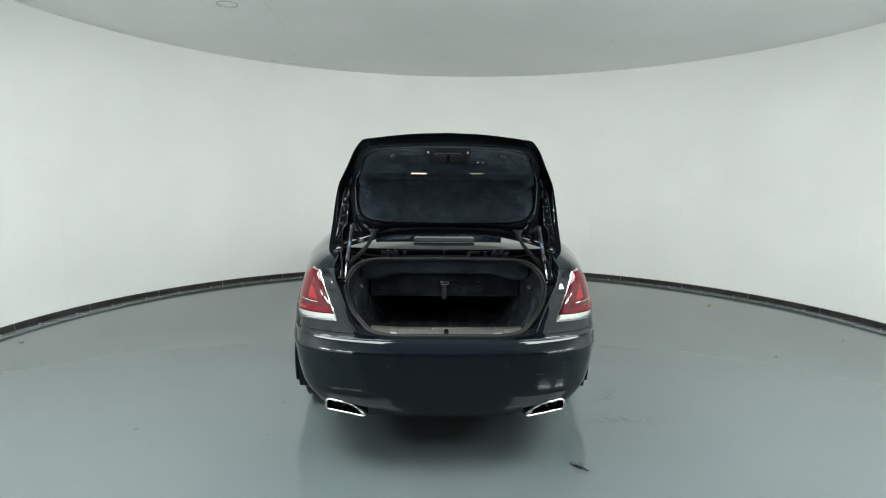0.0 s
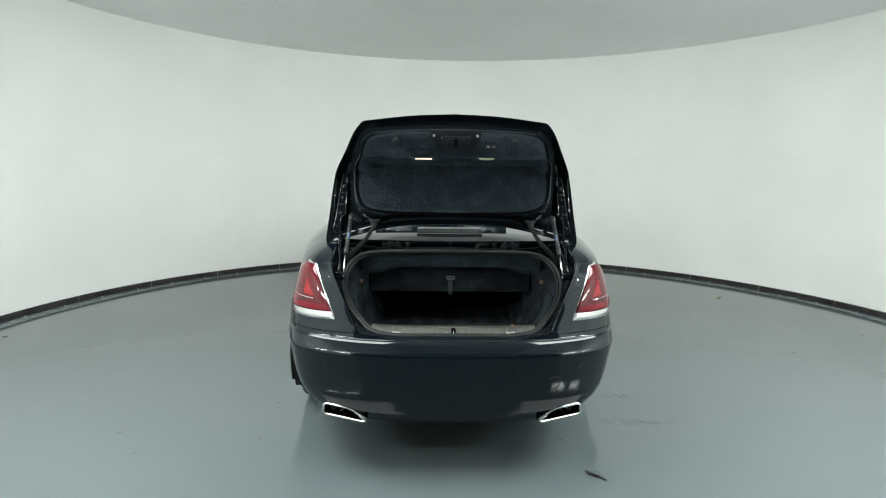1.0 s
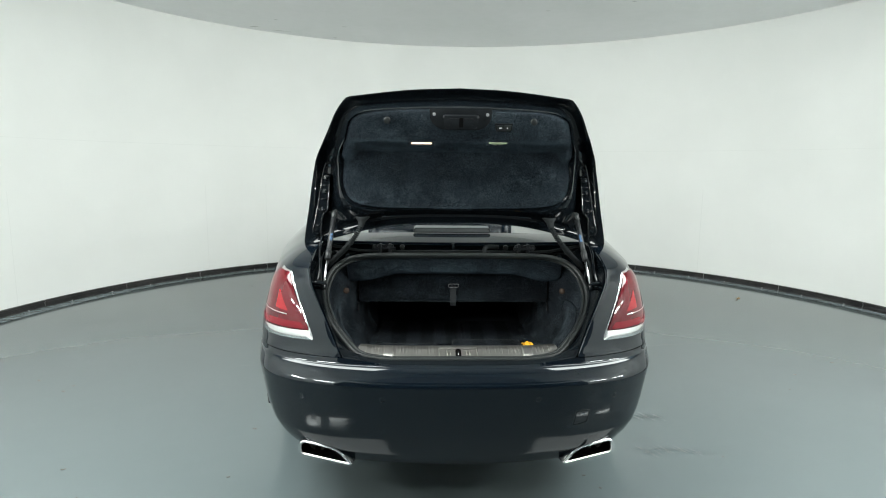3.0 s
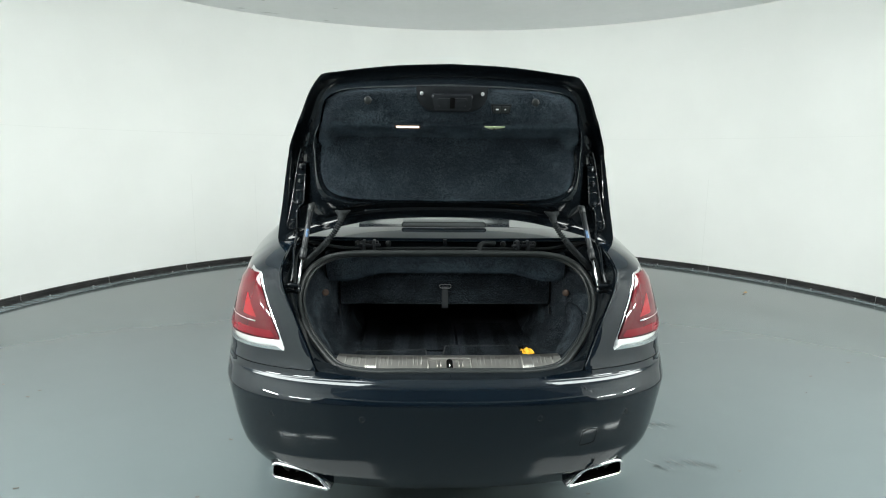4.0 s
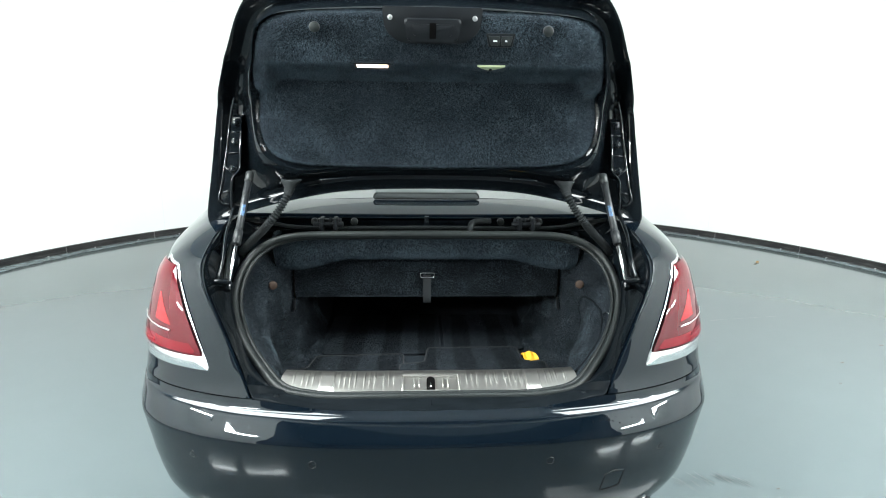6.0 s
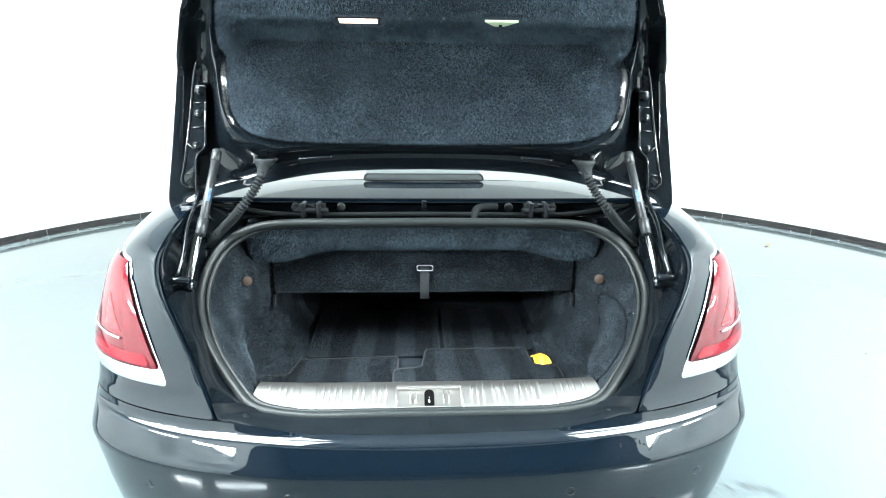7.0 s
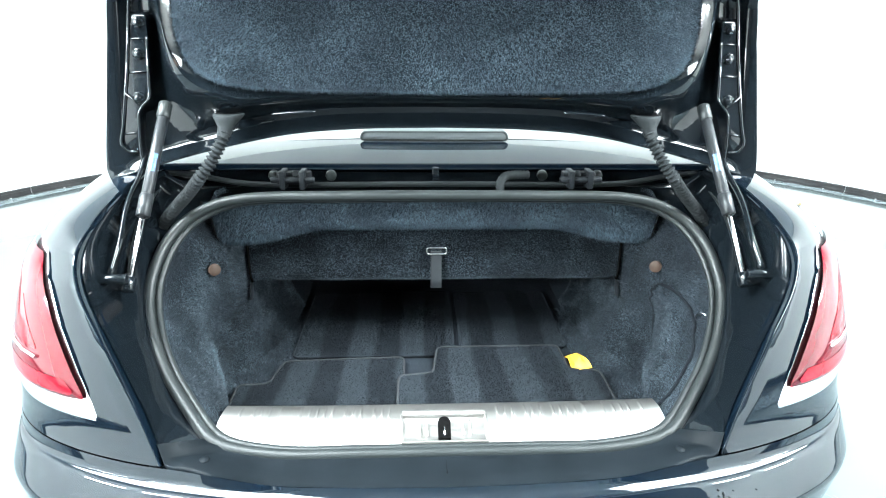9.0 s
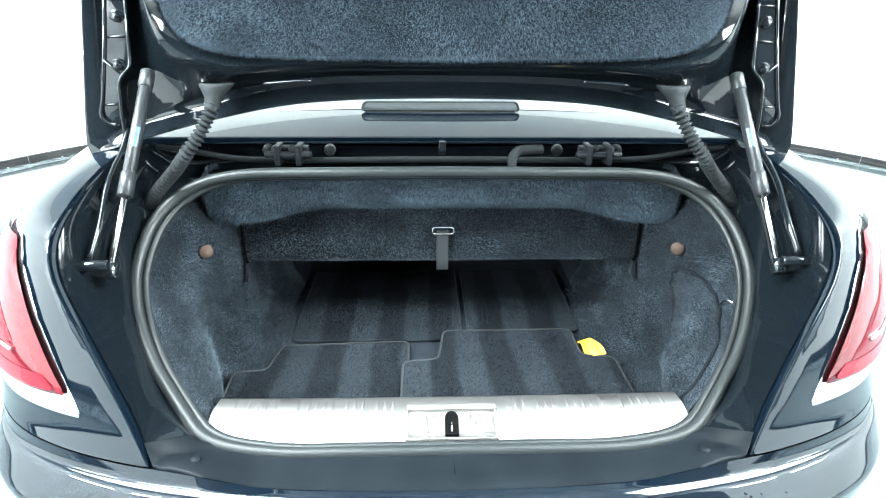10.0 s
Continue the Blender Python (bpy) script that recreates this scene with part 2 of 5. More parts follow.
def carpet(name, low, high, patch=9.0, pile=420.0, stripes=0.0, sheen=0.25):
    """Wool pile: brushed light and dark patches, short fibres, a soft sheen."""
    m = material(name, low, 1.0, 0.0, Sheen_Weight=sheen, Sheen_Roughness=0.45, Specular_IOR_Level=0.1)
    b = m.node_tree.nodes["Principled BSDF"]
    b.inputs["Sheen Tint"].default_value = (0.55, 0.68, 0.85, 1)
    mottled(m, patch, low, high, detail=5.0, middle=(0.36, 0.62), second=(pile, 0.42))
    bumpy(m, pile, 0.9, 0.004, detail=2.0)
    if stripes:
        ramp = [n for n in m.node_tree.nodes if n.bl_idname == "ShaderNodeValToRGB"][0]
        at = node(m, "ShaderNodeTexCoord")
        turn = node(m, "ShaderNodeMapping", Rotation=(0, 0, 0))
        wire(m, at, "Object", turn, "Vector")
        band = node(m, "ShaderNodeTexWave", Scale=stripes, Distortion=1.6, Detail=2.0, Detail_Scale=1.2)
        wire(m, turn, "Vector", band, "Vector")
        edge = m.node_tree.nodes.new("ShaderNodeValToRGB")
        edge.color_ramp.elements[0].position, edge.color_ramp.elements[1].position = 0.36, 0.64
        edge.color_ramp.elements[0].color, edge.color_ramp.elements[1].color = (0.24, 0.27, 0.31, 1), (1.15, 1.15, 1.15, 1)
        wire(m, band, "Fac", edge, "Fac")
        mix = m.node_tree.nodes.new("ShaderNodeMix")
        mix.data_type, mix.blend_type = "RGBA", "MULTIPLY"
        mix.inputs[0].default_value = 1.0
        m.node_tree.links.new(ramp.outputs["Color"], mix.inputs[6])
        m.node_tree.links.new(edge.outputs["Color"], mix.inputs[7])
        m.node_tree.links.new(mix.outputs[2], b.inputs["Base Color"])
    return m


CARPET = carpet("navy wool carpet", (0.00225, 0.003, 0.004125), (0.00825, 0.01088, 0.01462), sheen=0.06)
FUR = carpet("navy wool pile", (0.00375, 0.0054, 0.0075), (0.01013, 0.01387, 0.01875), patch=5.0, pile=500.0)
MAT = carpet("striped carpet mat", (0.0078, 0.0100, 0.0122), (0.0104, 0.0130, 0.0156), patch=14.0, pile=600.0, stripes=2.35, sheen=0.04)
MAT_PLAIN = carpet("deep striped carpet mat", (0.0082, 0.0104, 0.0127), (0.0108, 0.0136, 0.0165), patch=14.0, pile=600.0, stripes=2.35, sheen=0.04)
MAT_EDGE = material("mat binding", (0.007, 0.009, 0.011), 0.9)
# A darker copy of the boot carpet; shade deep inside is in the colour.
CARPET_DARK = carpet("darkened boot carpet", (0.002625, 0.003525, 0.004875), (0.006375, 0.00825, 0.01088), sheen=0.02)


def fibres(name, low, high, dark, light):
    """Wool fibres, each of its own shade, in brushed patches between the tones dark and light."""
    m = material(name, low, 0.8, 0.0, Sheen_Weight=0.15, Sheen_Roughness=0.5, Specular_IOR_Level=0.2)
    m.node_tree.nodes["Principled BSDF"].inputs["Sheen Tint"].default_value = (0.65, 0.82, 0.95, 1)
    info = node(m, "ShaderNodeNewGeometry")
    shade = m.node_tree.nodes.new("ShaderNodeValToRGB")
    shade.color_ramp.elements[0].color, shade.color_ramp.elements[1].color = (*low, 1), (*high, 1)
    wire(m, info, "Random Per Island", shade, "Fac")
    place = node(m, "ShaderNodeTexCoord")
    brushed = node(m, "ShaderNodeTexNoise", Scale=11.0, Detail=4.0)
    wire(m, place, "Object", brushed, "Vector")
    tone = m.node_tree.nodes.new("ShaderNodeValToRGB")
    tone.color_ramp.elements[0].position, tone.color_ramp.elements[1].position = 0.42, 0.59
    tone.color_ramp.elements[0].color, tone.color_ramp.elements[1].color = (dark, dark * 1.03, dark * 1.1, 1), (light, light, light, 1)
    wire(m, brushed, "Fac", tone, "Fac")
    both = m.node_tree.nodes.new("ShaderNodeMix")
    both.data_type, both.blend_type = "RGBA", "MULTIPLY"
    both.inputs[0].default_value = 1.0
    m.node_tree.links.new(shade.outputs["Color"], both.inputs[6])
    m.node_tree.links.new(tone.outputs["Color"], both.inputs[7])
    m.node_tree.links.new(both.outputs[2], m.node_tree.nodes["Principled BSDF"].inputs["Base Color"])
    return m


FIBRE = fibres("navy wool fibres", (0.0168, 0.0232, 0.0295), (0.0560, 0.0750, 0.0905), 0.28, 1.12)
FIBRE_EVEN = fibres("evenly brushed navy wool fibres", (0.0165, 0.0245, 0.0325), (0.0620, 0.0880, 0.1110), 0.62, 1.18)


def pile(ob, density, length, width, mat, lean=(0, 0, 0), brush=0.6, toward=(0, 3.3, 1.05), patch=7.0, keep=None):
    """Short wool fibres over a carpeted part: one blade each, brushed this way and that in patches. density: blades a square metre."""
    me = ob.data
    me.calc_loop_triangles()
    co = np.array([v.co[:] for v in me.vertices])
    tri = co[np.array([t.vertices[:] for t in me.loop_triangles])]
    cross = np.cross(tri[:, 1] - tri[:, 0], tri[:, 2] - tri[:, 0])
    area = np.linalg.norm(cross, axis=1) / 2
    normal = cross / np.maximum(area, 1e-12)[:, None] / 2
    middle = tri.mean(axis=1)
    normal[((np.array(toward) - middle) * normal).sum(axis=1) < 0] *= -1
    rng = np.random.default_rng(7)
    n = int(area.sum() * density)
    pick = rng.choice(len(area), n, p=area / area.sum())
    u, v = rng.random(n), rng.random(n)
    over = u + v > 1
    u[over], v[over] = 1 - u[over], 1 - v[over]
    p = tri[pick, 0] + u[:, None] * (tri[pick, 1] - tri[pick, 0]) + v[:, None] * (tri[pick, 2] - tri[pick, 0])
    if keep is not None:
        good = np.array([keep(q) for q in p])
        p, pick = p[good], pick[good]
        n = len(p)
    nn = normal[pick]
    field = np.array([noise.noise_vector(Vector(q) * patch) + 0.6 * noise.noise_vector(Vector(q) * patch * 2.7) for q in p])
    d = nn + brush * field * 1.6 + np.array(lean) + 0.35 * rng.normal(size=(n, 3))
    d -= nn * np.minimum(0, (d * nn).sum(axis=1) - 0.25)[:, None]
    d /= np.linalg.norm(d, axis=1)[:, None]
    side = np.cross(d, nn + 0.5 * rng.normal(size=(n, 3)))
    side /= np.maximum(np.linalg.norm(side, axis=1), 1e-9)[:, None]
    size = (0.6 + 0.8 * rng.random(n))[:, None]
    verts = np.stack([p - side * width * 0.5, p + side * width * 0.5, p + d * length * size], axis=1).reshape(-1, 3)
    out = bpy.data.meshes.new("nap")
    out.from_pydata(verts.tolist(), [], np.arange(3 * n).reshape(-1, 3).tolist())
    out.materials.append(mat)
    fibres = new("nap", out)
    fibres.parent = ob
    fibres.matrix_parent_inverse = Matrix.Identity(4)
    return tagged(fibres, "short brushed wool fibres", kind="stuff")


# ---- the round photo booth ----
CX, CY, R, H = 0.28, 6.2, 4.58, 3.27
GAP = radians(25)  # half the entrance's angle, seen from the middle, towards -y


def ring_point(a, r, z):
    """a: the angle from -y, to +x."""
    return Vector((CX + r * math.sin(a), CY - r * math.cos(a), z))


def arc_wall(a0, a1, r0, r1, z0, z1, n):
    bm = bmesh.new()
    rows = []
    for i in range(n + 1):
        a = lerp(a0, a1, i / n)
        rows.append([ring_point(a, r, z) for r, z in ((r0, z0), (r0, z1), (r1, z1), (r1, z0))])
    grid(rows, True, bm)
    bm.verts.ensure_lookup_table()
    bm.faces.new([bm.verts[i] for i in range(4)])
    bm.faces.new([bm.verts[len(bm.verts) - 4 + i] for i in range(4)])
    bmesh.ops.recalc_face_normals(bm, faces=bm.faces)
    return bm


floor_bm = bmesh.new()
bmesh.ops.create_grid(floor_bm, x_segments=24, y_segments=24, size=9.0, matrix=pose(CX, 4.0, 0))
tagged(part("floor", floor_bm, FLOOR), "smooth blue-grey epoxy floor, slightly glossy and scuffed", "floor", kind="structure")

wall = part("wall_round", arc_wall(GAP, math.tau - GAP, R, R + 0.10, 0.0, H + 0.004, 180), WHITE_WALL)
tagged(wall, "seamless curved white photo booth wall", "wall", kind="structure")
head = part("wall_entrance_head", arc_wall(-GAP, GAP, R, R + 0.10, 2.45, H + 0.004, 30), WHITE_WALL)
tagged(head, "white curved panel over the booth entrance", "wall", kind="structure")

disc = bmesh.new()
rows = []
for r, z in ((0.02, H), (1.5, H), (3.0, H), (R - 0.006, H), (R - 0.001, H + 0.008), (R + 0.02, H + 0.008), (R + 0.1, H + 0.06), (0.02, H + 0.06)):
    rows.append([ring_point(math.tau * i / 160, r, z) for i in range(160)])
grid(rows, True, disc)
bmesh.ops.recalc_face_normals(disc, faces=disc.faces)
tagged(part("ceiling", disc, CEILING), "flat white round ceiling with faint scuffs", "ceiling", kind="structure")

# the base strip in lengths, with a lip, and the glossy floor edge before it
strip_n = 26
for i in range(strip_n):
    a0 = lerp(GAP, math.tau - GAP, i / strip_n) + 0.00025
    a1 = lerp(GAP, math.tau - GAP, (i + 1) / strip_n) - 0.00025
    rows = []
    for j in range(9):
        a = lerp(a0, a1, j / 8)
        rows.append([ring_point(a, R - d, z) for d, z in ((0.0, 0.0), (0.035, 0.0), (0.035, 0.006), (0.014, 0.014), (0.012, 0.046), (0.016, 0.05), (0.016, 0.068), (0.0, 0.072))])
    bm = grid(rows)
    bmesh.ops.recalc_face_normals(bm, faces=bm.faces)
    ob = part("baseboard", bm, BASEBOARD)
    tagged(ob, "black rubber base strip along the curved wall", "baseboard", "base strips", "structure")
    sc = bmesh.new()
    for a in (lerp(a0, a1, 0.2), lerp(a0, a1, 0.7)):
        rod(ring_point(a, R - 0.028, 0.004), ring_point(a, R - 0.028, 0.011), 0.009, 10, sc)
    part("screw", sc, STEEL, ob)

edge_bm = bmesh.new()
rows = []
for i in range(181):
    a = lerp(GAP, math.tau - GAP, i / 180)
    rows.append([ring_point(a, R - d, 0.004) for d in (0.03, 0.1, 0.17 + 0.02 * math.sin(a * 9))])
grid(rows, bm=edge_bm)
tagged(part("floor_edge", edge_bm, FLOOR_STRIP), "glossy clear sealed edge of the floor along the wall", "floor edge", kind="structure")

# soft light panels on the wall either side of the entrance, turned inwards and a little down
for a, z in ((-30, 1.80), (30, 1.80), (-41, 1.80), (41, 1.80)):
    c = ring_point(radians(a), R - 0.20, z)
    m = Matrix.Translation(c) @ Matrix.Rotation(radians(a), 4, "Z") @ Matrix.Rotation(radians(-6), 4, "X")
    panel = thing("wall_light", c, "flat white led light on the curved wall", "wall light", "wall lights")
    part("housing", block(-0.30, 0.30, -0.05, 0.0, -0.04, 0.04, 0.008, m=m), CEILING, panel)
    part("diffuser", block(-0.28, 0.28, -0.002, 0.012, -0.026, 0.026, 0.004, m=m), LED, panel, "glowing white diffuser")

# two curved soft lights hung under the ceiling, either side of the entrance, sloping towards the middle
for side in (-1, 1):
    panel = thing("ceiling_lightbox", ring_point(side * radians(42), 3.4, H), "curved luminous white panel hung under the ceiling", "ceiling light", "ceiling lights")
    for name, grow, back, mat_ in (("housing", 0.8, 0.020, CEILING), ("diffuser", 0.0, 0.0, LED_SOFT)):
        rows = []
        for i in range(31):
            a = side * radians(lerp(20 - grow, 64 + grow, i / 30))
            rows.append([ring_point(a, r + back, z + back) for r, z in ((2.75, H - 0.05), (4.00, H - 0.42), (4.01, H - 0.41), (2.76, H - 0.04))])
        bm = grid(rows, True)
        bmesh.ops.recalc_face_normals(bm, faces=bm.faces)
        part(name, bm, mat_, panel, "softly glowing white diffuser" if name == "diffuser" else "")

# added unseen porch outside the entrance, closed behind the camera by walls toned for reflections
PX, PY0, PY1, PH = R * math.sin(GAP), -0.55, CY - R * math.cos(GAP) - 0.01, 2.60
for name, box in (
    ("wall_porch_west", (CX - PX - 0.12, CX - PX - 0.004, PY0, PY1, 0.0, PH)),
    ("wall_porch_east", (CX + PX + 0.004, CX + PX + 0.12, PY0, PY1, 0.0, PH)),
    ("wall_porch_end", (CX - PX - 0.12, CX + PX + 0.12, PY0 - 0.12, PY0 - 0.004, 0.0, PH)),
):
    tagged(part(name, block(*box), PORCH), "unseen dark grey porch wall added behind the booth entrance", "wall", kind="structure")
tagged(part("ceiling_porch", block(CX - PX - 0.12, CX + PX + 0.12, PY0 - 0.12, PY1, PH + 0.004, PH + 0.1), PORCH), "unseen dark grey porch ceiling, added over the walls", "ceiling", kind="structure")

# ---- the car: one surface for its flanks ----
car = thing("car", (0, 6.4, 0), "glossy black luxury convertible with its boot lid raised", "car")
PLAN = [(0, 0), (0.15, 0.003), (0.30, 0.013), (0.455, 0.038), (0.515, 0.052), (0.60, 0.080), (0.66, 0.107), (0.70, 0.130), (0.735, 0.156), (0.77, 0.190), (0.79, 0.216), (0.808, 0.25), (0.83, 0.30), (0.849, 0.36), (0.868, 0.43), (0.886, 0.53), (0.912, 0.72), (0.942, 1.0), (0.965, 1.3), (0.975, 1.7), (0.978, 2.6), (0.975, 3.6), (0.955, 4.3), (0.90, 4.8), (0.80, 5.03), (0.6, 5.16), (0.3, 5.21), (0, 5.22)]
PLAN_LINE = spline([(x, y, 0) for x, y in PLAN], 700)
REAR = [(0.275, 4.05), (0.279, 3.98), (0.29, 3.937), (0.31, 3.911), (0.36, 3.882), (0.44, 3.851), (0.54, 3.825), (0.62, 3.813), (0.652, 3.8088), (0.659, 3.8080), (0.664, 3.8085), (0.669, 3.8103), (0.674, 3.8130), (0.7140, 3.8405), (0.7180, 3.8437), (0.7215, 3.8475), (0.7240, 3.8510), (0.7260, 3.8550), (0.7280, 3.8575), (0.7500, 3.8640), (0.7525, 3.8650), (0.78, 3.876), (0.811, 3.882), (0.88, 3.892), (0.95, 3.903), (1.02, 3.920), (1.062, 3.940)]
NARROW = [(0.275, 0.78), (0.332, 0.855), (0.394, 0.912), (0.44, 0.943), (0.487, 0.964), (0.54, 0.98), (0.60, 0.991), (0.67, 1.0), (0.80, 1.0), (0.88, 0.978), (0.95, 0.958), (1.02, 0.936), (1.062, 0.918)]


def flank(p, z):
    """The body's surface over a point of the plan line, at height z."""
    blend = smooth(0.35, 1.0, p.y)
    blunt = lerp(0.80, 1.0, smooth(0.36, 0.58, z))
    slim = lerp(table(NARROW, z), 1.0, smooth(0.35, lerp(1.0, 2.4, smooth(0.8, 0.95, z)), p.y))
    return Vector((p.x * slim, table(REAR, z) * (1 - blend) + 3.85 * blend + p.y * lerp(blunt, 1.0, smooth(0.22, 0.9, p.y)), z))


def plan_from(x0, y1, n):
    """n points of the plan line from x0 at the rear to y1 at the side, closer where it bends."""
    i0 = min(range(350), key=lambda i: abs(PLAN_LINE[i].x - x0))
    i1 = min(range(700), key=lambda i: abs(PLAN_LINE[i].y - y1) + (9 if PLAN_LINE[i].x < 0.5 and y1 > 1 and i < 100 else 0))
    return even(PLAN_LINE[i0:i1 + 1], n)


AXLES = (5.1, 8.21)
WHEEL_R = 0.38


def in_arch(c):
    return any(math.hypot(c.y - y, c.z - WHEEL_R) < 0.415 for y in AXLES) and abs(c.x) > 0.7


# rear bumper, from flank to flank
def bumper_top(x):
    """The height of the bumper's upper edge: lower before the boot sill, higher under the wings."""
    return lerp(0.7340, 0.7500, smooth(0.24, 0.46, abs(x)))


half = plan_from(0.0, 0.95, 120)
zs = [0.275, 0.28, 0.285, 0.29, 0.295, 0.302, 0.31, 0.32, 0.33, 0.34, 0.35, 0.36, 0.37, 0.38, 0.39, 0.40, 0.42, 0.44, 0.465, 0.49, 0.515, 0.54, 0.58, 0.62, 0.640, 0.652, 0.656, 0.659, 0.6615, 0.664, 0.6665, 0.669, 0.6715, 0.674, 0.682, 0.690, 0.700, 0.707, 0.714, 0.716, 0.718, 0.720, 0.7215, 0.7228, 0.724, 0.725, 0.726, 0.727, 0.728, 0.738, 0.750]
rows = []
for z in zs:
    row = []
    for p in half:
        q = flank(p, z)
        q.z = min(q.z, 0.7280 + (q.z - 0.7280) * (bumper_top(p.x) - 0.7280) / 0.0220)
        row.append(q)
    rows.append([Vector((-q.x, q.y, q.z)) for q in row[:0:-1]] + row)
bumper_bm = grid(rows)
TRIM = rounded([(0.643, 0.324), (0.638, 0.380), (0.486, 0.361), (0.426, 0.300)], [0.020, 0.024, 0.04, 0.012], 6)
TX, TZ = 0.545, 0.341


def inside_trim(c, grow):
    """Whether a point of the bumper lies within an exhaust opening, widened by the factor grow."""
    x, z = TX + (abs(c.x) - TX) / grow, TZ + (c.z - TZ) / grow
    hits = 0
    for a, b in zip(TRIM, TRIM[1:] + TRIM[:1]):
        if (a.y > z) != (b.y > z) and x < a.x + (b.x - a.x) * (z - a.y) / (b.y - a.y):
            hits += 1
    return hits % 2 == 1


for f in [f for f in bumper_bm.faces if f.calc_center_median().z < 0.42 and inside_trim(f.calc_center_median(), 1.09)]:
    bumper_bm.faces.remove(f)
bumper = part("rear_bumper", bumper_bm, PAINT, car, "glossy black rear bumper with water drops on its ledge", sharp=60)
# the ledge behind the bumper's upper crease, down to the boot sill
rows = []
for f, d in ((0.0, 0.0), (0.03, 0.0005), (0.06, 0.004), (0.10, 0.024), (1.0, 0.030)):
    row = []
    for i in range(41):
        x = lerp(-0.462, 0.462, i / 40)
        y = table(REAR, 0.7500) + table(PLAN, abs(x))
        row.append((x, lerp(y - 0.0005, 3.935 + 0.06 * x * x, f), bumper_top(x) - d * (1 - 0.6 * smooth(0.3, 0.46, abs(x)))))
    rows.append(row)
part("bumper_ledge", grid(rows), PAINT, car, sharp=60)

# quarter panels: the upright part with the lamps, then the rounded shoulder
EDGE = spline([(0.463, 3.906, 0.7525), (0.50, 3.937, 0.83), (0.55, 3.969, 0.94), (0.587, 3.996, 1.02), (0.601, 4.028, 1.065), (0.606, 4.10, 1.098), (0.607, 4.2, 1.124), (0.605, 4.376, 1.147), (0.615, 4.6, 1.162), (0.635, 4.9, 1.18), (0.66, 5.6, 1.20)], 600)
EDGE_Z = [p.z for p in EDGE]


def edge_at(z):
    i = float(np.interp(z, EDGE_Z, np.arange(600)))
    return EDGE[int(i)].lerp(EDGE[min(int(i) + 1, 599)], i - int(i))


zs = [0.7525, 0.756, 0.765, 0.78, 0.80, 0.825, 0.85, 0.88, 0.90, 0.925, 0.95, 0.975, 1.0, 1.02, 1.042, 1.062]
rows = []
for z in zs:
    e = edge_at(z)
    row = [flank(p, z) for p in plan_from((e.x + 0.012) / table(NARROW, z), 1.75, 90)]
    rows.append([e] + row)
top = rows[-1]
i_top = next(i for i in range(600) if EDGE_Z[i] >= 1.062)
INNER_TOP = EDGE[i_top:]
for s in (0.05, 0.11, 0.19, 0.28, 0.38, 0.5, 0.62, 0.74, 0.86, 0.93, 1.0):
    row = []
    for i, p in enumerate(top):
        f = i / (len(top) - 1)
        q = INNER_TOP[round(f * (len(INNER_TOP) - 1))]
        c = Vector((lerp(p.x, q.x, 0.42), lerp(p.y, q.y, 0.3), q.z - 0.002))
        w = 1.05 * 2 * s * (1 - s)
        row.append((p * (1 - s) ** 2 + c * w + q * s * s) / ((1 - s) ** 2 + w + s * s))
    rows.append(row)
quarter = grid(rows)
bmesh.ops.recalc_face_normals(quarter, faces=quarter.faces)
# a returned rim along the boot's edge
rim = [EDGE[i] for i in range(0, 420, 5)]
lip = []
for p in rim:
    lip.append([p, p + Vector((-0.003, 0.004, -0.002)), p + Vector((-0.006, 0.03, -0.015))])
grid(lip, bm=quarter)
for f in [f for f in quarter.faces if in_arch(f.calc_center_median())]:
    quarter.faces.remove(f)
wings = pair("quarter_panel", quarter, PAINT, car, "glossy black rear wing", sharp=50)
pair("panel_edge", tube(rim, 0.0022, 8), PAINT, wings, "rounded glossy panel edge")

# flanks below and ahead
zs = [0.20, 0.22, 0.26, 0.30, 0.36, 0.44, 0.52, 0.60, 0.68, 0.7525]
side_line = even([p for p in PLAN_LINE if p.y > 0.93 and p.x > 0.5], 130)
rows = [[flank(p, max(z, 0.30)) + Vector((-0.02 if z < 0.25 else 0, 0, min(0, z - 0.30))) for p in side_line] for z in zs]
side = grid(rows)
for f in [f for f in side.faces if in_arch(f.calc_center_median())]:
    side.faces.remove(f)
pair("side_panel", side, PAINT, car)
zs = [0.7525, 0.80, 0.88, 0.95, 1.0, 1.03]
front_line = even([p for p in PLAN_LINE if p.y > 1.74 and (p.x > 0.5 or p.y > 4)], 110)
rows = [[flank(p, z) for p in front_line] for z in zs]
for s, dz, dx in ((0.4, 0.02, 0.015), (0.8, 0.035, 0.05), (1.0, 0.04, 0.10)):
    rows.append([Vector((max(0, p.x - dx), min(p.y, 8.93), 1.03 + dz)) for p in rows[5]])
front = grid(rows)
for f in [f for f in front.faces if in_arch(f.calc_center_median())]:
    front.faces.remove(f)
pair("front_wing", front, PAINT, car)
for y in AXLES:
    arch = bmesh.new()
    tube([(0.962, y + 0.415 * math.cos(a), WHEEL_R + 0.415 * math.sin(a)) for a in [radians(-22 + 4 * i) for i in range(57)]], 0.012, 8, bm=arch)
    grid([[(x, y + 0.42 * math.cos(a), WHEEL_R + 0.42 * math.sin(a)) for a in [radians(-30 + 6 * i) for i in range(41)]] for x in (0.60, 0.955)], bm=arch)
    pair("wheel_arch", arch, PLASTIC, car)
bonnet = [[Vector((x, y, 1.065 + 0.035 * (1 - (x / 0.9) ** 2) + (8.0 - y) * 0.02 - max(0, y - 8.7) ** 2 * 0.5)) for x in [lerp(-0.9, 0.9, i / 20) for i in range(21)]] for y in [7.3 + 0.1 * j for j in range(18)]]
part("bonnet", grid(bonnet), PAINT, car, sharp=60)
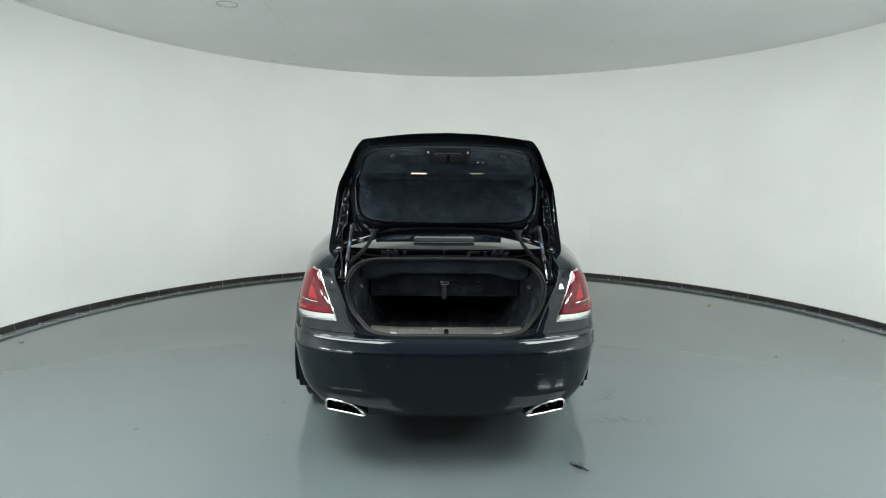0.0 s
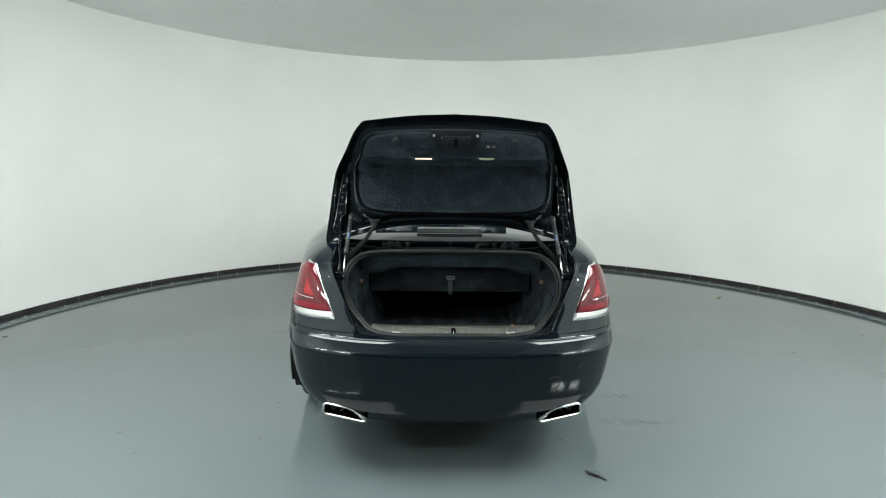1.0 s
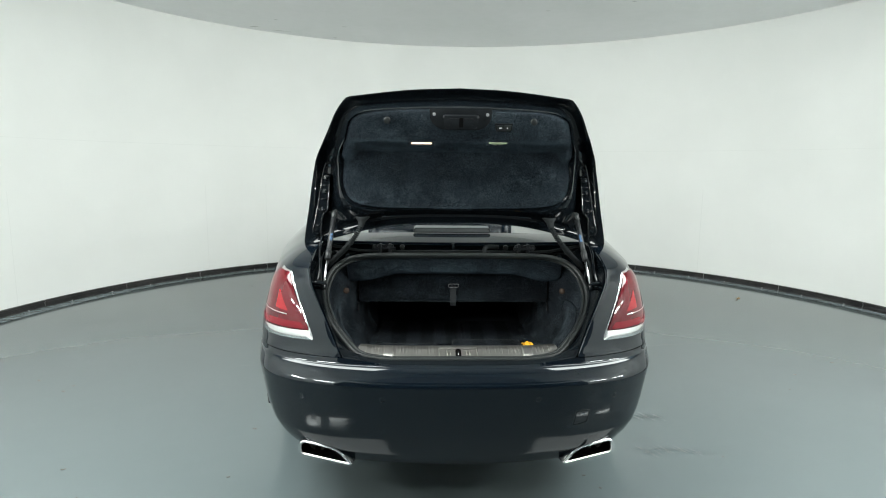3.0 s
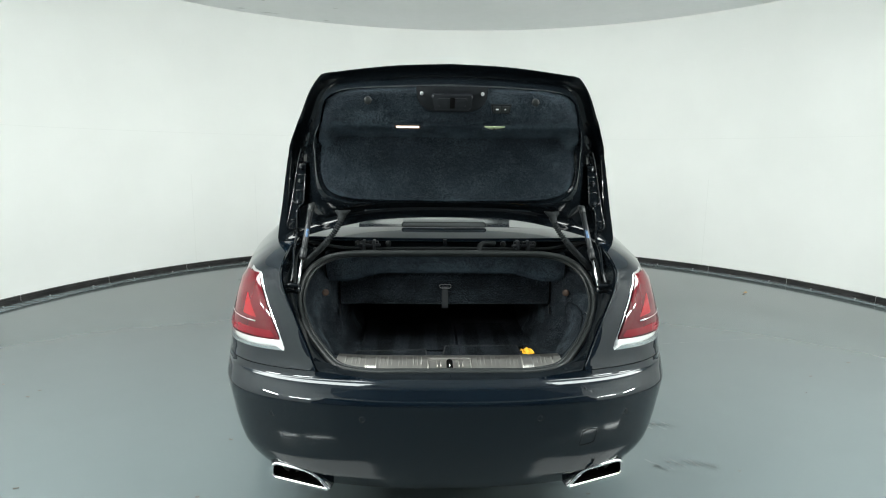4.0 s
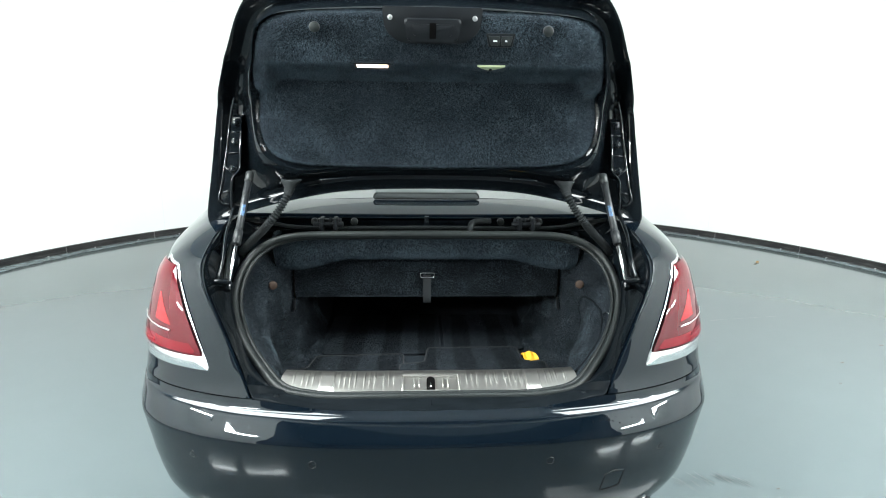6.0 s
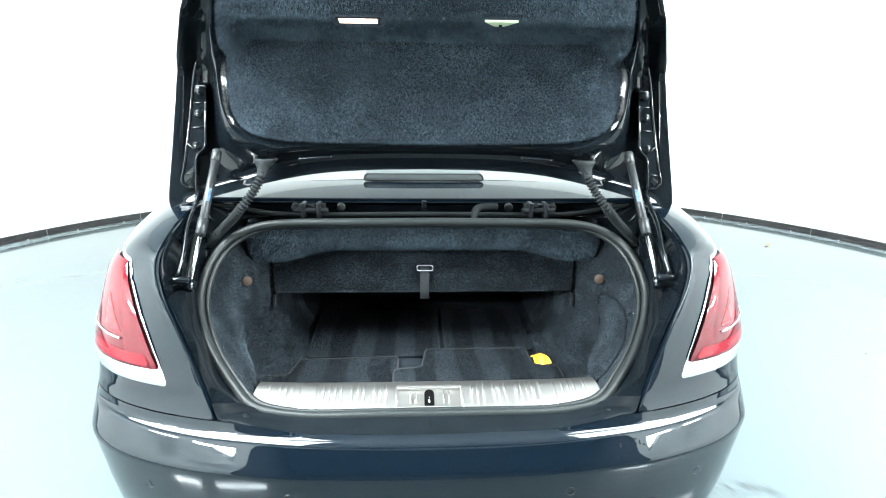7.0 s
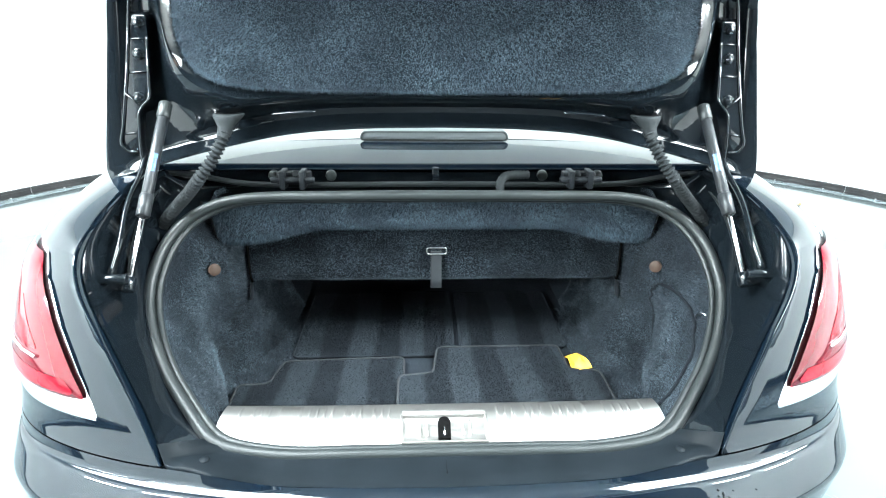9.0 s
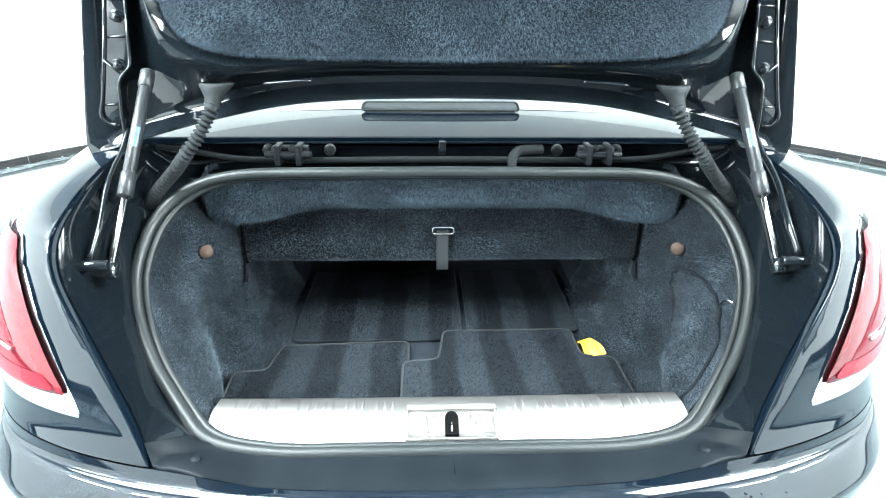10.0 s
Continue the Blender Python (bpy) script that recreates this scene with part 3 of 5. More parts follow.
# Underside in the near-black cavity colour, its shade included.
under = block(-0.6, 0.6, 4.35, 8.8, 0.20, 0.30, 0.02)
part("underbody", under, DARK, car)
# Added tray, to stop light leaking in between bumper and underbody.
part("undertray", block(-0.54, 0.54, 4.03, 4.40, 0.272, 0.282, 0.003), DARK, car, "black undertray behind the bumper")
part("grille", block(-0.42, 0.42, 9.0, 9.1, 0.45, 1.0, 0.03), CHROME, car, "polished front grille")

# low tonneau behind the open cabin, cabin tub, seats and windscreen
def tonneau_row(y, n=24):
    z = 1.1505 + 0.014 * smooth(4.7, 5.6, y)
    w = 0.605 + 0.03 * smooth(4.7, 6, y)
    return [Vector((w * u, y - 0.10 * u * u * (1 - smooth(4.7, 5.4, y)), z - 0.004 * u * u)) for u in [lerp(-1, 1, i / n) for i in range(n + 1)]]


part("tonneau_cover", grid([tonneau_row(4.712 + 0.05 * i) for i in range(22)]), PAINT, car, "glossy black cover over the folded roof", sharp=60)
rows = [[Vector((0.80 if y < 7.3 else 0.86, y, 1.05)), Vector((0.765, y, 1.135)), Vector((0.62, y, 1.15))] for y in [4.8 + 0.1 * i for i in range(30)]]
pair("shoulder_panel", grid(rows), PAINT, car)
tub = [[Vector((x, y, z)) for x, z in ((-0.64, 1.14), (-0.66, 0.75), (-0.6, 0.42), (0.6, 0.42), (0.66, 0.75), (0.64, 1.14))] for y in (5.76, 5.765, 6.4, 7.2, 7.5)]
tub[0] = [Vector((p.x, 5.762, 1.14)) for p in tub[0]]
part("cabin_tub", grid(tub), CARPET_DARK, car)
for y, w in ((5.95, 0.26), (6.75, 0.25)):
    for s in (-1, 1):
        seat = part("seat", block(s * 0.33 - w, s * 0.33 + w, y + 0.05, y + 0.55, 0.45, 0.66, 0.06, 4), LEATHER, car, "black leather seat")
        m = Matrix.Translation((s * 0.33, y + 0.05, 0.62)) @ Matrix.Rotation(radians(14), 4, "X")
        part("backrest", block(-w, w, -0.06, 0.07, -0.05, 0.50, 0.05, 4, m=m), LEATHER, seat)
def screen_point(u, f):
    return Vector((0.62 * u * lerp(1.12, 1, f), lerp(7.62, 7.0, f) - 0.14 * u * u, lerp(1.08, 1.42, f)))


screen = part("windscreen", thick([[screen_point(lerp(-1, 1, i / 16), f) for i in range(17)] for f in (0, 0.33, 0.66, 1)], 0.006), GLASS_CLEAR, car, "clear windscreen", sharp=60)
screen.visible_shadow = False
ring = [screen_point(lerp(-1, 1, i / 20), 0.0) for i in range(21)] + [screen_point(1, i / 8) for i in range(1, 8)] + [screen_point(lerp(1, -1, i / 20), 1.0) for i in range(21)] + [screen_point(-1, 1 - i / 8) for i in range(1, 8)]
part("screen_frame", tube(ring, 0.032, 10, True), PAINT, screen, "glossy black windscreen frame")

# wheels
for y in AXLES:
    for s in (-1, 1):
        wheel = part("wheel", rod((s * 0.72, y, WHEEL_R), (s * 0.90, y, WHEEL_R), 0.20, 32), DARK, car)
        prof = [(0.70, 0.28), (0.695, 0.33), (0.71, 0.37), (0.76, 0.38), (0.89, 0.38), (0.935, 0.368), (0.955, 0.33), (0.945, 0.285), (0.90, 0.27)]
        ty = bmesh.new()
        grid([[Vector((s * x, y + r * math.cos(a), WHEEL_R + r * math.sin(a))) for a in [math.tau * i / 64 for i in range(64)]] for x, r in prof], True, ty)
        for i in range(64):
            a = math.tau * i / 64
            block(-0.11, 0.11, -0.008, 0.008, 0.374, 0.3835, 0.0, m=Matrix.Translation((s * 0.825, y, WHEEL_R)) @ Matrix.Rotation(a, 4, "X"), bm=ty)
        bmesh.ops.recalc_face_normals(ty, faces=ty.faces)
        part("tyre", ty, TYRE, wheel, "black rubber tyre")
        ri = bmesh.new()
        grid([[Vector((s * x, y + r * math.cos(a), WHEEL_R + r * math.sin(a))) for a in [math.tau * i / 48 for i in range(48)]] for x, r in ((0.72, 0.275), (0.90, 0.272), (0.94, 0.283))], True, ri)
        for i in range(7):
            a = math.tau * i / 7
            block(-0.015, 0.015, -0.03, 0.03, 0.03, 0.275, 0.006, m=Matrix.Translation((s * 0.915, y, WHEEL_R)) @ Matrix.Rotation(a, 4, "X"), bm=ri)
        rod((s * 0.88, y, WHEEL_R), (s * 0.94, y, WHEEL_R), 0.05, 20, ri)
        part("rim", ri, SILVER, wheel, "polished alloy rim")


# ---- boot opening: gutter, seal, sill ----
SEAL = [(0, 0.722), (0.15, 0.722), (0.30, 0.724), (0.40, 0.739), (0.45, 0.769), (0.505, 0.815), (0.547, 0.87), (0.569, 0.92), (0.572, 0.955), (0.56, 1.003), (0.53, 1.040), (0.477, 1.067), (0.41, 1.079), (0.2, 1.083), (0, 1.084)]


def seal_y(z):
    return 3.975 + (z - 0.722) * 1.03


def loop(half_points, n):
    """A closed loop from its right half, bottom middle to top middle."""
    line = spline(half_points, n)
    return line + [Vector((-p.x, p.y, p.z)) for p in line[-2:0:-1]]


seal_half = [(x, seal_y(z), z) for x, z in SEAL]
rim_pts = [p + Vector((-0.006, 0.012, -0.004)) for p in rim]
outer_half = [(0, 3.93, 0.697), (0.20, 3.932, 0.697), (0.36, 3.937, 0.703), (0.44, 3.937, 0.722)] + [p[:] for p in rim_pts[1::4] if p.y < 4.36] + [(0.585, 4.40, 1.128), (0.5, 4.45, 1.118), (0.4, 4.483, 1.110), (0.2, 4.495, 1.104), (0, 4.497, 1.102)]
N = 90
a_loop, s_loop = loop(outer_half, N), loop(seal_half, N)


def gutter_point(i, f, drop):
    """Between the body's edge and the seal: a trough that is deep at the sides and the top."""
    a, s = a_loop[i], s_loop[i]
    p = a.lerp(s, f)
    deep = drop * smooth(0.74, 0.90, max(a.z, s.z))
    return p + Vector((0, deep * 0.75, -deep * 0.55))


rows = [[gutter_point(i, f, d) for i in range(len(a_loop))] for f, d in ((0.0, 0.0), (0.03, 0.035), (0.16, 0.07), (0.32, 0.085), (0.52, 0.075), (0.70, 0.05), (0.82, 0.02), (0.90, 0.004), (1.0, 0.006))]
gutter = grid(rows, True)
bmesh.ops.recalc_face_normals(gutter, faces=gutter.faces)
part("boot_gutter", gutter, INNER_PAINT, car, "glossy black painted rain channel round the boot", sharp=55)

# moulded plastic cover in front of the seal, with two clips
rows = []
for f, up, ahead in ((0.0, 0.0150, 0.056), (0.0, 0.0235, 0.057), (0.0, 0.0265, 0.055), (0.0, 0.0278, 0.050), (0.0, 0.0270, 0.012), (0.25, 0.0200, 0.0), (0.6, 0.013, 0.0), (0.86, 0.010, 0.0), (0.92, 0.004, 0.0)):
    row = []
    for k in range(-25, 26):
        i = k % len(a_loop)
        p = a_loop[i].lerp(s_loop[i], f)
        tail = 1.0 - smooth(22, 25, abs(k))
        ahead_ = ahead * (1 - 0.5 * smooth(0.32, 0.47, abs(p.x)))
        q = p + Vector((0, -0.003 - ahead_ * tail, (up - 0.010 * smooth(0.26, 0.46, abs(p.x)) * (up > 0.0199)) * tail + 0.001))
        if up > 0.0199:
            q.z = max(q.z, lerp(q.z, bumper_top(q.x) + 0.003 - (0.0278 - up), smooth(0.30, 0.40, abs(q.x))))
        row.append(q)
    rows.append(row)
cover = part("sill_cover", grid(rows), COVER, car, "matt black moulded plastic sill cover", sharp=50)
for s in (-1, 1):
    part("clip", rod((s * 0.40, 3.925, 0.735), (s * 0.40, 3.923, 0.7515), 0.0080, 20), COVER, cover)
part("cover_joint", tube([(0.0, 3.905, 0.7245), (0.0, 3.93, 0.7235), (0.0, 3.945, 0.723), (0.0, 3.962, 0.7235)], 0.0012, 6), DARK, cover)

# rubber seal: a bulb with a lip
seal = bmesh.new()
tube([p + Vector((0, -0.004 - 0.013 * smooth(0.80, 0.73, p.z), 0.002)) for p in s_loop], 0.0112, 12, True, seal)
tube([Vector((p.x * 0.972, p.y + 0.004, lerp(p.z, 0.905, 0.045))) + Vector((0, -0.002 - 0.012 * smooth(0.80, 0.73, p.z), 0)) for p in s_loop], 0.0065, 10, True, seal)
part("boot_seal", seal, RUBBER, car, "black rubber bulb seal round the boot opening")

# the fixed panel below the rear window and its high brake lamp
rows = []
for f in (0.0, 0.012, 0.05, 0.2, 0.4, 0.6, 0.8, 1.0):
    row = []
    for i in range(49):
        u = lerp(-1, 1, i / 48)
        y0, z0 = 4.497 - 0.122 * u * u, 1.121 + 0.026 * u * u
        y1, z1 = 4.712 - 0.10 * u * u, 1.149 - 0.001 * u * u
        row.append((0.612 * u, lerp(y0, y1, f), lerp(z0, z1, f) + 0.004 * math.sin(math.pi * f) * (1 - u * u) - (0.012 if f == 0 else 0)))
    rows.append(row)
part("rear_deck", grid(rows), PAINT, car, "glossy black panel under the rear window", sharp=60)
out = [(x, 4.69 - 0.02 * (x / 0.19) ** 2, z) for x, z in rounded([(-0.196, 1.152), (0.196, 1.152), (0.190, 1.171), (-0.190, 1.171)], 0.008)]
brake = part("brake_lamp", slab(out, (0, 0.06, 0.01), 0.002), LAMP_GREY, car, "grey high-level brake lamp bar")
part("lamp_gasket", tube([Vector(p) + Vector((0, 0.002, 0)) for p in out], 0.0035, 6, True), RUBBER, brake)

# things in the channel under the deck: cross strip, catches, hose, bracket
part("cable_strip", tube(spline([(-0.597, 4.40, 1.125), (-0.527, 4.42, 1.11), (-0.456, 4.43, 1.094), (-0.39, 4.43, 1.089), (0, 4.43, 1.090), (0.39, 4.43, 1.089), (0.456, 4.43, 1.094), (0.527, 4.42, 1.11), (0.597, 4.40, 1.125)], 80), 0.0055, 8, flat=1.5), HOSE, car, "grey rubber water strip")
hinge = bmesh.new()
block(0.285, 0.36, 4.405, 4.43, 1.095, 1.122, 0.003, bm=hinge)
rod((0.275, 4.395, 1.108), (0.37, 4.395, 1.108), 0.007, 12, hinge)
block(0.295, 0.307, 4.385, 4.43, 1.088, 1.128, 0.002, bm=hinge)
block(0.338, 0.350, 4.385, 4.43, 1.088, 1.128, 0.002, bm=hinge)
rod((0.315, 4.41, 1.118), (0.315, 4.395, 1.122), 0.008, 10, hinge)
pair("catch", hinge, PLASTIC, car, "black steel catch")
for x in (-0.375, -0.245, 0.245, 0.375):
    part("grommet", rod((x, 4.452, 1.108), (x, 4.440, 1.106), 0.012, 16), RUBBER, car)
part("vent_hose", tube(spline([(0.135, 4.36, 1.088), (0.136, 4.365, 1.108), (0.15, 4.385, 1.118), (0.185, 4.41, 1.116), (0.205, 4.42, 1.114)], 26), 0.0085, 10, wave=0.0022, step=1), HOSE, car, "short grey corrugated hose")
part("post", block(-0.012, 0.004, 4.44, 4.46, 1.085, 1.125, 0.003), INNER_PAINT, car)

# stainless sill plate with ribs, end pads and the lock's slot
def sill_row(f, x):
    u = abs(x) / 0.405
    y = lerp(3.972, 4.070, f) + 0.014 * u**4 * (1 - f) - 0.012 * u**6 * f
    z = lerp(0.7225, 0.747, 0.9 * min(1.0, f / 0.60) ** 0.8 + 0.1 * smooth(0.45, 0.85, f)) + 0.012 * u**5
    return Vector((x, y, z))


xs = [lerp(-1, 1, i / 900) for i in range(901)]
ribs = [0.101, 0.115, 0.129, 0.154, 0.168, 0.182, 0.207, 0.221, 0.235, 0.249, 0.322, 0.336, 0.350, 0.374]
rows = []
for f in [0, 0.02, 0.06, 0.14, 0.25, 0.36, 0.46, 0.55, 0.64, 0.72, 0.8, 0.88, 0.95, 0.985, 1.0]:
    row = []
    for u in xs:
        x = u * lerp(0.413, 0.402, f)
        p = sill_row(f, x)
        a = abs(x)
        up = 0.0
        for r in ribs:
            if 0.30 < f < 0.90:
                up += 0.0016 * math.exp(-(((a - r) / 0.0019) ** 2)) * smooth(0.3, 0.4, f) * smooth(0.9, 0.8, f)
        if a < 0.079 and 0.05 < f < 0.70:
            up -= 0.006 * smooth(0.079, 0.076, a) * smooth(0.06, 0.10, f) * smooth(0.68, 0.62, f)
        if 0.262 < a < 0.306 and 0.08 < f < 0.93:
            up += 0.0042 * smooth(0.262, 0.267, a) * smooth(0.306, 0.301, a) * smooth(0.08, 0.16, f) * smooth(0.93, 0.85, f)
        row.append(p + Vector((0, -0.6 * up, up)) + (Vector((0, 0.002, -0.02)) if f == 0 or f == 1.0 else Vector()))
    rows.append(row)
plate = part("sill_plate", grid(rows), SATIN, car, "ribbed brushed stainless steel sill plate", sharp=40)
slot = [(x, z) for x, z in [(-0.0105, -0.022), (0.0105, -0.022), (0.0105, 0.006)] + [(0.0105 * math.cos(a), 0.006 + 0.011 * math.sin(a)) for a in [radians(20 * i) for i in range(1, 9)]] + [(-0.0105, 0.006)]]
tilt = Matrix.Translation((0, 4.018, 0.7415)) @ Matrix.Rotation(radians(24), 4, "X")
# No hole is cut: a near-black plate carries the opening's shade.
slot_bm = slab([tilt @ Vector((x * 1.1, z * 1.1 - 0.006, 0.0)) for x, z in slot], (0, 0.0004, -0.012))
part("lock_slot", slot_bm, DARK, plate, "latch opening drawn as a near-black plate")
part("striker", rod(tilt @ Vector((0, -0.026, 0.001)), tilt @ Vector((0, -0.008, 0.001)), 0.0016, 10), CHROME, plate, "polished striker pin")
for x in (-0.045, -0.032, 0.034, 0.047):
    part("rib", tube([sill_row(f, x) + Vector((0, -0.001, -0.0015)) for f in (0.25, 0.35, 0.45, 0.55)], 0.0022, 6), SATIN, plate)
part("plate_frame", tube([sill_row(f, x) + Vector((0, -0.0012, 0.0012)) for x, f in rounded([(-0.078, 0.10), (0.078, 0.10), (0.078, 0.65), (-0.078, 0.65)], 0.006)], 0.0024, 8, True), SATIN, plate)

# ---- the carpeted boot ----
def wall_start(z):
    """Where the boot's side lining leaves the seal."""
    pts = [(zz, x) for x, zz in SEAL[3:13]]
    x = table(pts, z) - 0.010
    return x, seal_y(min(max(z, 0.722), 1.084)) + 0.006


def side_wall(z):
    x, y = wall_start(z)
    deep = smooth(0.72, 0.60, z)
    return spline([(x, y, z), (lerp(x, 0.53, 0.5), max(y + 0.05, 4.20), z), (0.512 - 0.02 * deep, max(y + 0.11, 4.325), z), (0.468 - 0.03 * deep, max(y + 0.18, 4.43), z), (0.445 - 0.05 * deep, 4.56, z), (0.43 - 0.05 * deep, 4.80, z), (0.42, 5.15, z)], 60)


zs = [0.60, 0.64, 0.68, 0.72, 0.75, 0.78, 0.81, 0.84, 0.87, 0.90, 0.93, 0.96, 0.99, 1.02, 1.05, 1.07]
rows = [side_wall(z) for z in zs]
side_bm = grid(rows)
lining = pair("side_lining", side_bm, CARPET, car, "navy wool carpet boot side lining", sharp=60)
# seam curve where the lower lining begins
for s, ob in zip((1, -1), lining):
    part("stud", rod((s * 0.497, 4.333, 0.921), (s * 0.4935, 4.327, 0.922), 0.0135, 20), BROWN, ob, "round bronze stud")
# net pocket panel in the right lining
pocket = rounded([(0.30, 0.0), (0.86, -0.02), (0.98, 0.55), (0.80, 1.0), (0.42, 1.0), (0.22, 0.75)], 0.22, 6)


def on_wall(f, z, out=0.0):
    row = side_wall(z)
    i = min(58, max(1, round(f * 59)))
    p, d = row[i], (row[i + 1] - row[i - 1]).normalized()
    n = Vector((-d.y, d.x, 0))
    n = n if n.x < 0 or n.y < 0 else -n
    return p + n * out


# Dark cord round the pocket: the crease's shade is put in as colour.
seam = [on_wall(lerp(0.30, 0.02, u), lerp(0.70, 0.885, v), 0.004) for u, v in pocket]
part("pocket_crease_shade", tube(even(seam + [seam[0]], 90, True), 0.0036, 7, True), CARPET_DARK, lining[0], "dark cord standing for the pocket's crease shade")
rows = []
for k in range(10):
    f = k / 9
    rows.append([on_wall(lerp(0.30, 0.02, lerp(0.57, u, f)), lerp(0.70, 0.885, lerp(0.5, v, f)), 0.0015 + 0.017 * (1 - f**4)) for u, v in pocket])
pad = part("pocket_pad", grid(rows, True), CARPET, lining[0], "padded pocket panel", sharp=60)
ring = [Vector((0.546 + 0.0085 * math.cos(a), 4.176 - 0.014 * math.cos(a), 0.862 + 0.018 * math.sin(a))) + Vector((-0.008, -0.005, 0)) for a in [math.tau * i / 24 for i in range(24)]]
part("lashing_eye", tube(ring, 0.0024, 8, True), CHROME, lining[0], "small chrome lashing eye")
for s, ob in zip((1, -1), lining):
    part("guide", slab([(s * 0.452, 4.44, 0.838), (s * 0.452, 4.43, 0.80), (s * 0.452, 4.45, 0.80), (s * 0.452, 4.455, 0.838)], (s * 0.006, 0, 0), 0.001), PLASTIC, ob)

floor_rows = [[(lerp(-0.56, 0.56, i / 24), y, 0.636) for i in range(25)] for y in (3.99, 4.2, 4.6, 5.15)]
boot_floor = part("boot_floor", grid(floor_rows), CARPET, car, "dark carpet boot floor")
part("boot_back", grid([[(x, 5.13, z) for x in (-0.5, 0, 0.5)] for z in (0.58, 0.8, 1.09)]), CARPET_DARK, car)
part("sill_back", grid([[(lerp(-0.5, 0.5, i / 12), y, z) for i in range(13)] for y, z in ((4.068, 0.74), (4.078, 0.70), (4.085, 0.62))]), CARPET, car)

# padded roof lip behind the seal and the parcel box below it
rows = []
for k, (dy, z) in enumerate(((0.0, 1.080), (0.012, 1.062), (0.018, 1.04), (0.026, 1.018), (0.040, 1.0), (0.062, 0.990), (0.085, 0.992), (0.12, 1.0))):
    row = []
    for i in range(61):
        u = lerp(-1, 1, i / 60)
        x = u * (0.508 - 0.004 * k)
        w = abs(u)
        drop = 0.0 if k < 3 else 0.034 * smooth(0.52, 0.88, w)
        edge = 0.012 * smooth(0.76, 0.95, w) * (1 if k < 2 else 0.6)
        row.append((x, 4.352 + dy - edge * 0.7, z - drop - edge * 0.6 * (k < 2)))
    rows.append(row)
lip_ob = part("roof_lip", grid(rows), FUR, car, "navy wool padded lip over the boot", sharp=60)
for s in (-1, 1):
    part("seam", tube([Vector((s * abs(r[0][0]), r[0][1] - 0.002, r[0][2])) for r in rows], 0.003, 6), DARK, lip_ob)
box = bmesh.new()
prof = [(4.462, 1.02), (4.462, 0.97), (4.452, 0.93), (4.448, 0.87), (4.449, 0.850), (4.455, 0.8415), (4.47, 0.839), (4.9, 0.84), (5.14, 0.845)]
grid([[(lerp(-0.470, 0.470, i / 40), y, z) for i in range(41)] for y, z in prof], bm=box)
shelf = part("parcel_box", box, CARPET, car, "carpeted box under the parcel shelf", sharp=60)
for s in (-1, 1):
    part("box_edge", tube([(s * 0.453, 4.450, 0.985), (s * 0.4535, 4.444, 0.93), (s * 0.453, 4.442, 0.86), (s * 0.451, 4.446, 0.842)], 0.003, 8), DARK, shelf)
rows = []
for z, y in ((0.922, 4.438), (0.905, 4.4375), (0.88, 4.436), (0.85, 4.435), (0.832, 4.436), (0.826, 4.44)):
    rows.append([(lerp(-0.0145, 0.0125, i / 4) - 0.001, y, z) for i in range(5)])
part("strap", thick(rows, 0.0025), LEATHER, shelf, "black leather pull strap")
for x in (-0.0128, 0.0108):
    part("stitching", tube([(x, 4.4345, 0.915), (x, 4.4335, 0.88), (x, 4.4325, 0.83)], 0.0005, 5), MAT_EDGE, shelf)
buckle = [(x, 4.433, z) for x, z in rounded([(-0.025, 0.916), (0.023, 0.916), (0.023, 0.932), (-0.025, 0.932)], 0.0075, 6)]
part("strap_loop", tube(buckle, 0.0024, 8, True), CHROME, shelf, "chrome strap loop")

# ---- tail lamps ----
LAMP_LINE = spline([(x, y, 0) for x, y in PLAN[:13]], 1600)
LAMP_LINE = [p for p in LAMP_LINE if p.y <= 0.42]
LAMP_X = [p.x for p in LAMP_LINE]


def lamp_point(f, z, out):
    """On the wing, from the lamp's inner edge (0) to its outer edge (1)."""
    x0 = (0.565 + 0.475 * (z - 0.808)) / table(NARROW, z)
    i0 = float(np.interp(x0, LAMP_X, np.arange(len(LAMP_X))))
    i = min(len(LAMP_LINE) - 2.001, max(0.0, lerp(i0, len(LAMP_LINE) - 1, f)))
    k = int(i)
    p = flank(LAMP_LINE[k].lerp(LAMP_LINE[k + 1], i - k), z)
    q = flank(LAMP_LINE[min(k + 20, len(LAMP_LINE) - 1)], z)
    o = flank(LAMP_LINE[max(k - 20, 0)], z)
    d = (q - o).normalized()
    return p + Vector((d.y, -d.x, 0)) * out


def rounded_sheet(outline, nz, out0, bulge, rimdrop, dome=None):
    """A lamp cover over an outline given in (across, height), domed, with rims that drop to the wing."""
    rows = []
    k = 9
    cu, cv = sum(p[0] for p in outline) / len(outline), sum(p[1] for p in outline) / len(outline)
    for j in range(k):
        f = 1 - j / (k - 1) * 0.999
        row = []
        for p in outline:
            across, z = lerp(cu, p[0], f), lerp(cv, p[1], f)
            o = out0 + bulge * (1 - f * f) if dome is None else dome(across, z, 0.0)
            row.append(lamp_point(across, z, o - (rimdrop if j == 0 else 0)))
        rows.append(row)
    return grid(rows, True)


def lens_out(f, z, extra):
    """How far the lens stands out: one smooth dome over its whole outline."""
    r = ((f - 0.56) / 0.62) ** 4 + ((z - 0.948) / 0.135) ** 4
    return 0.008 + 0.010 * (1 - min(1.0, r)) + extra


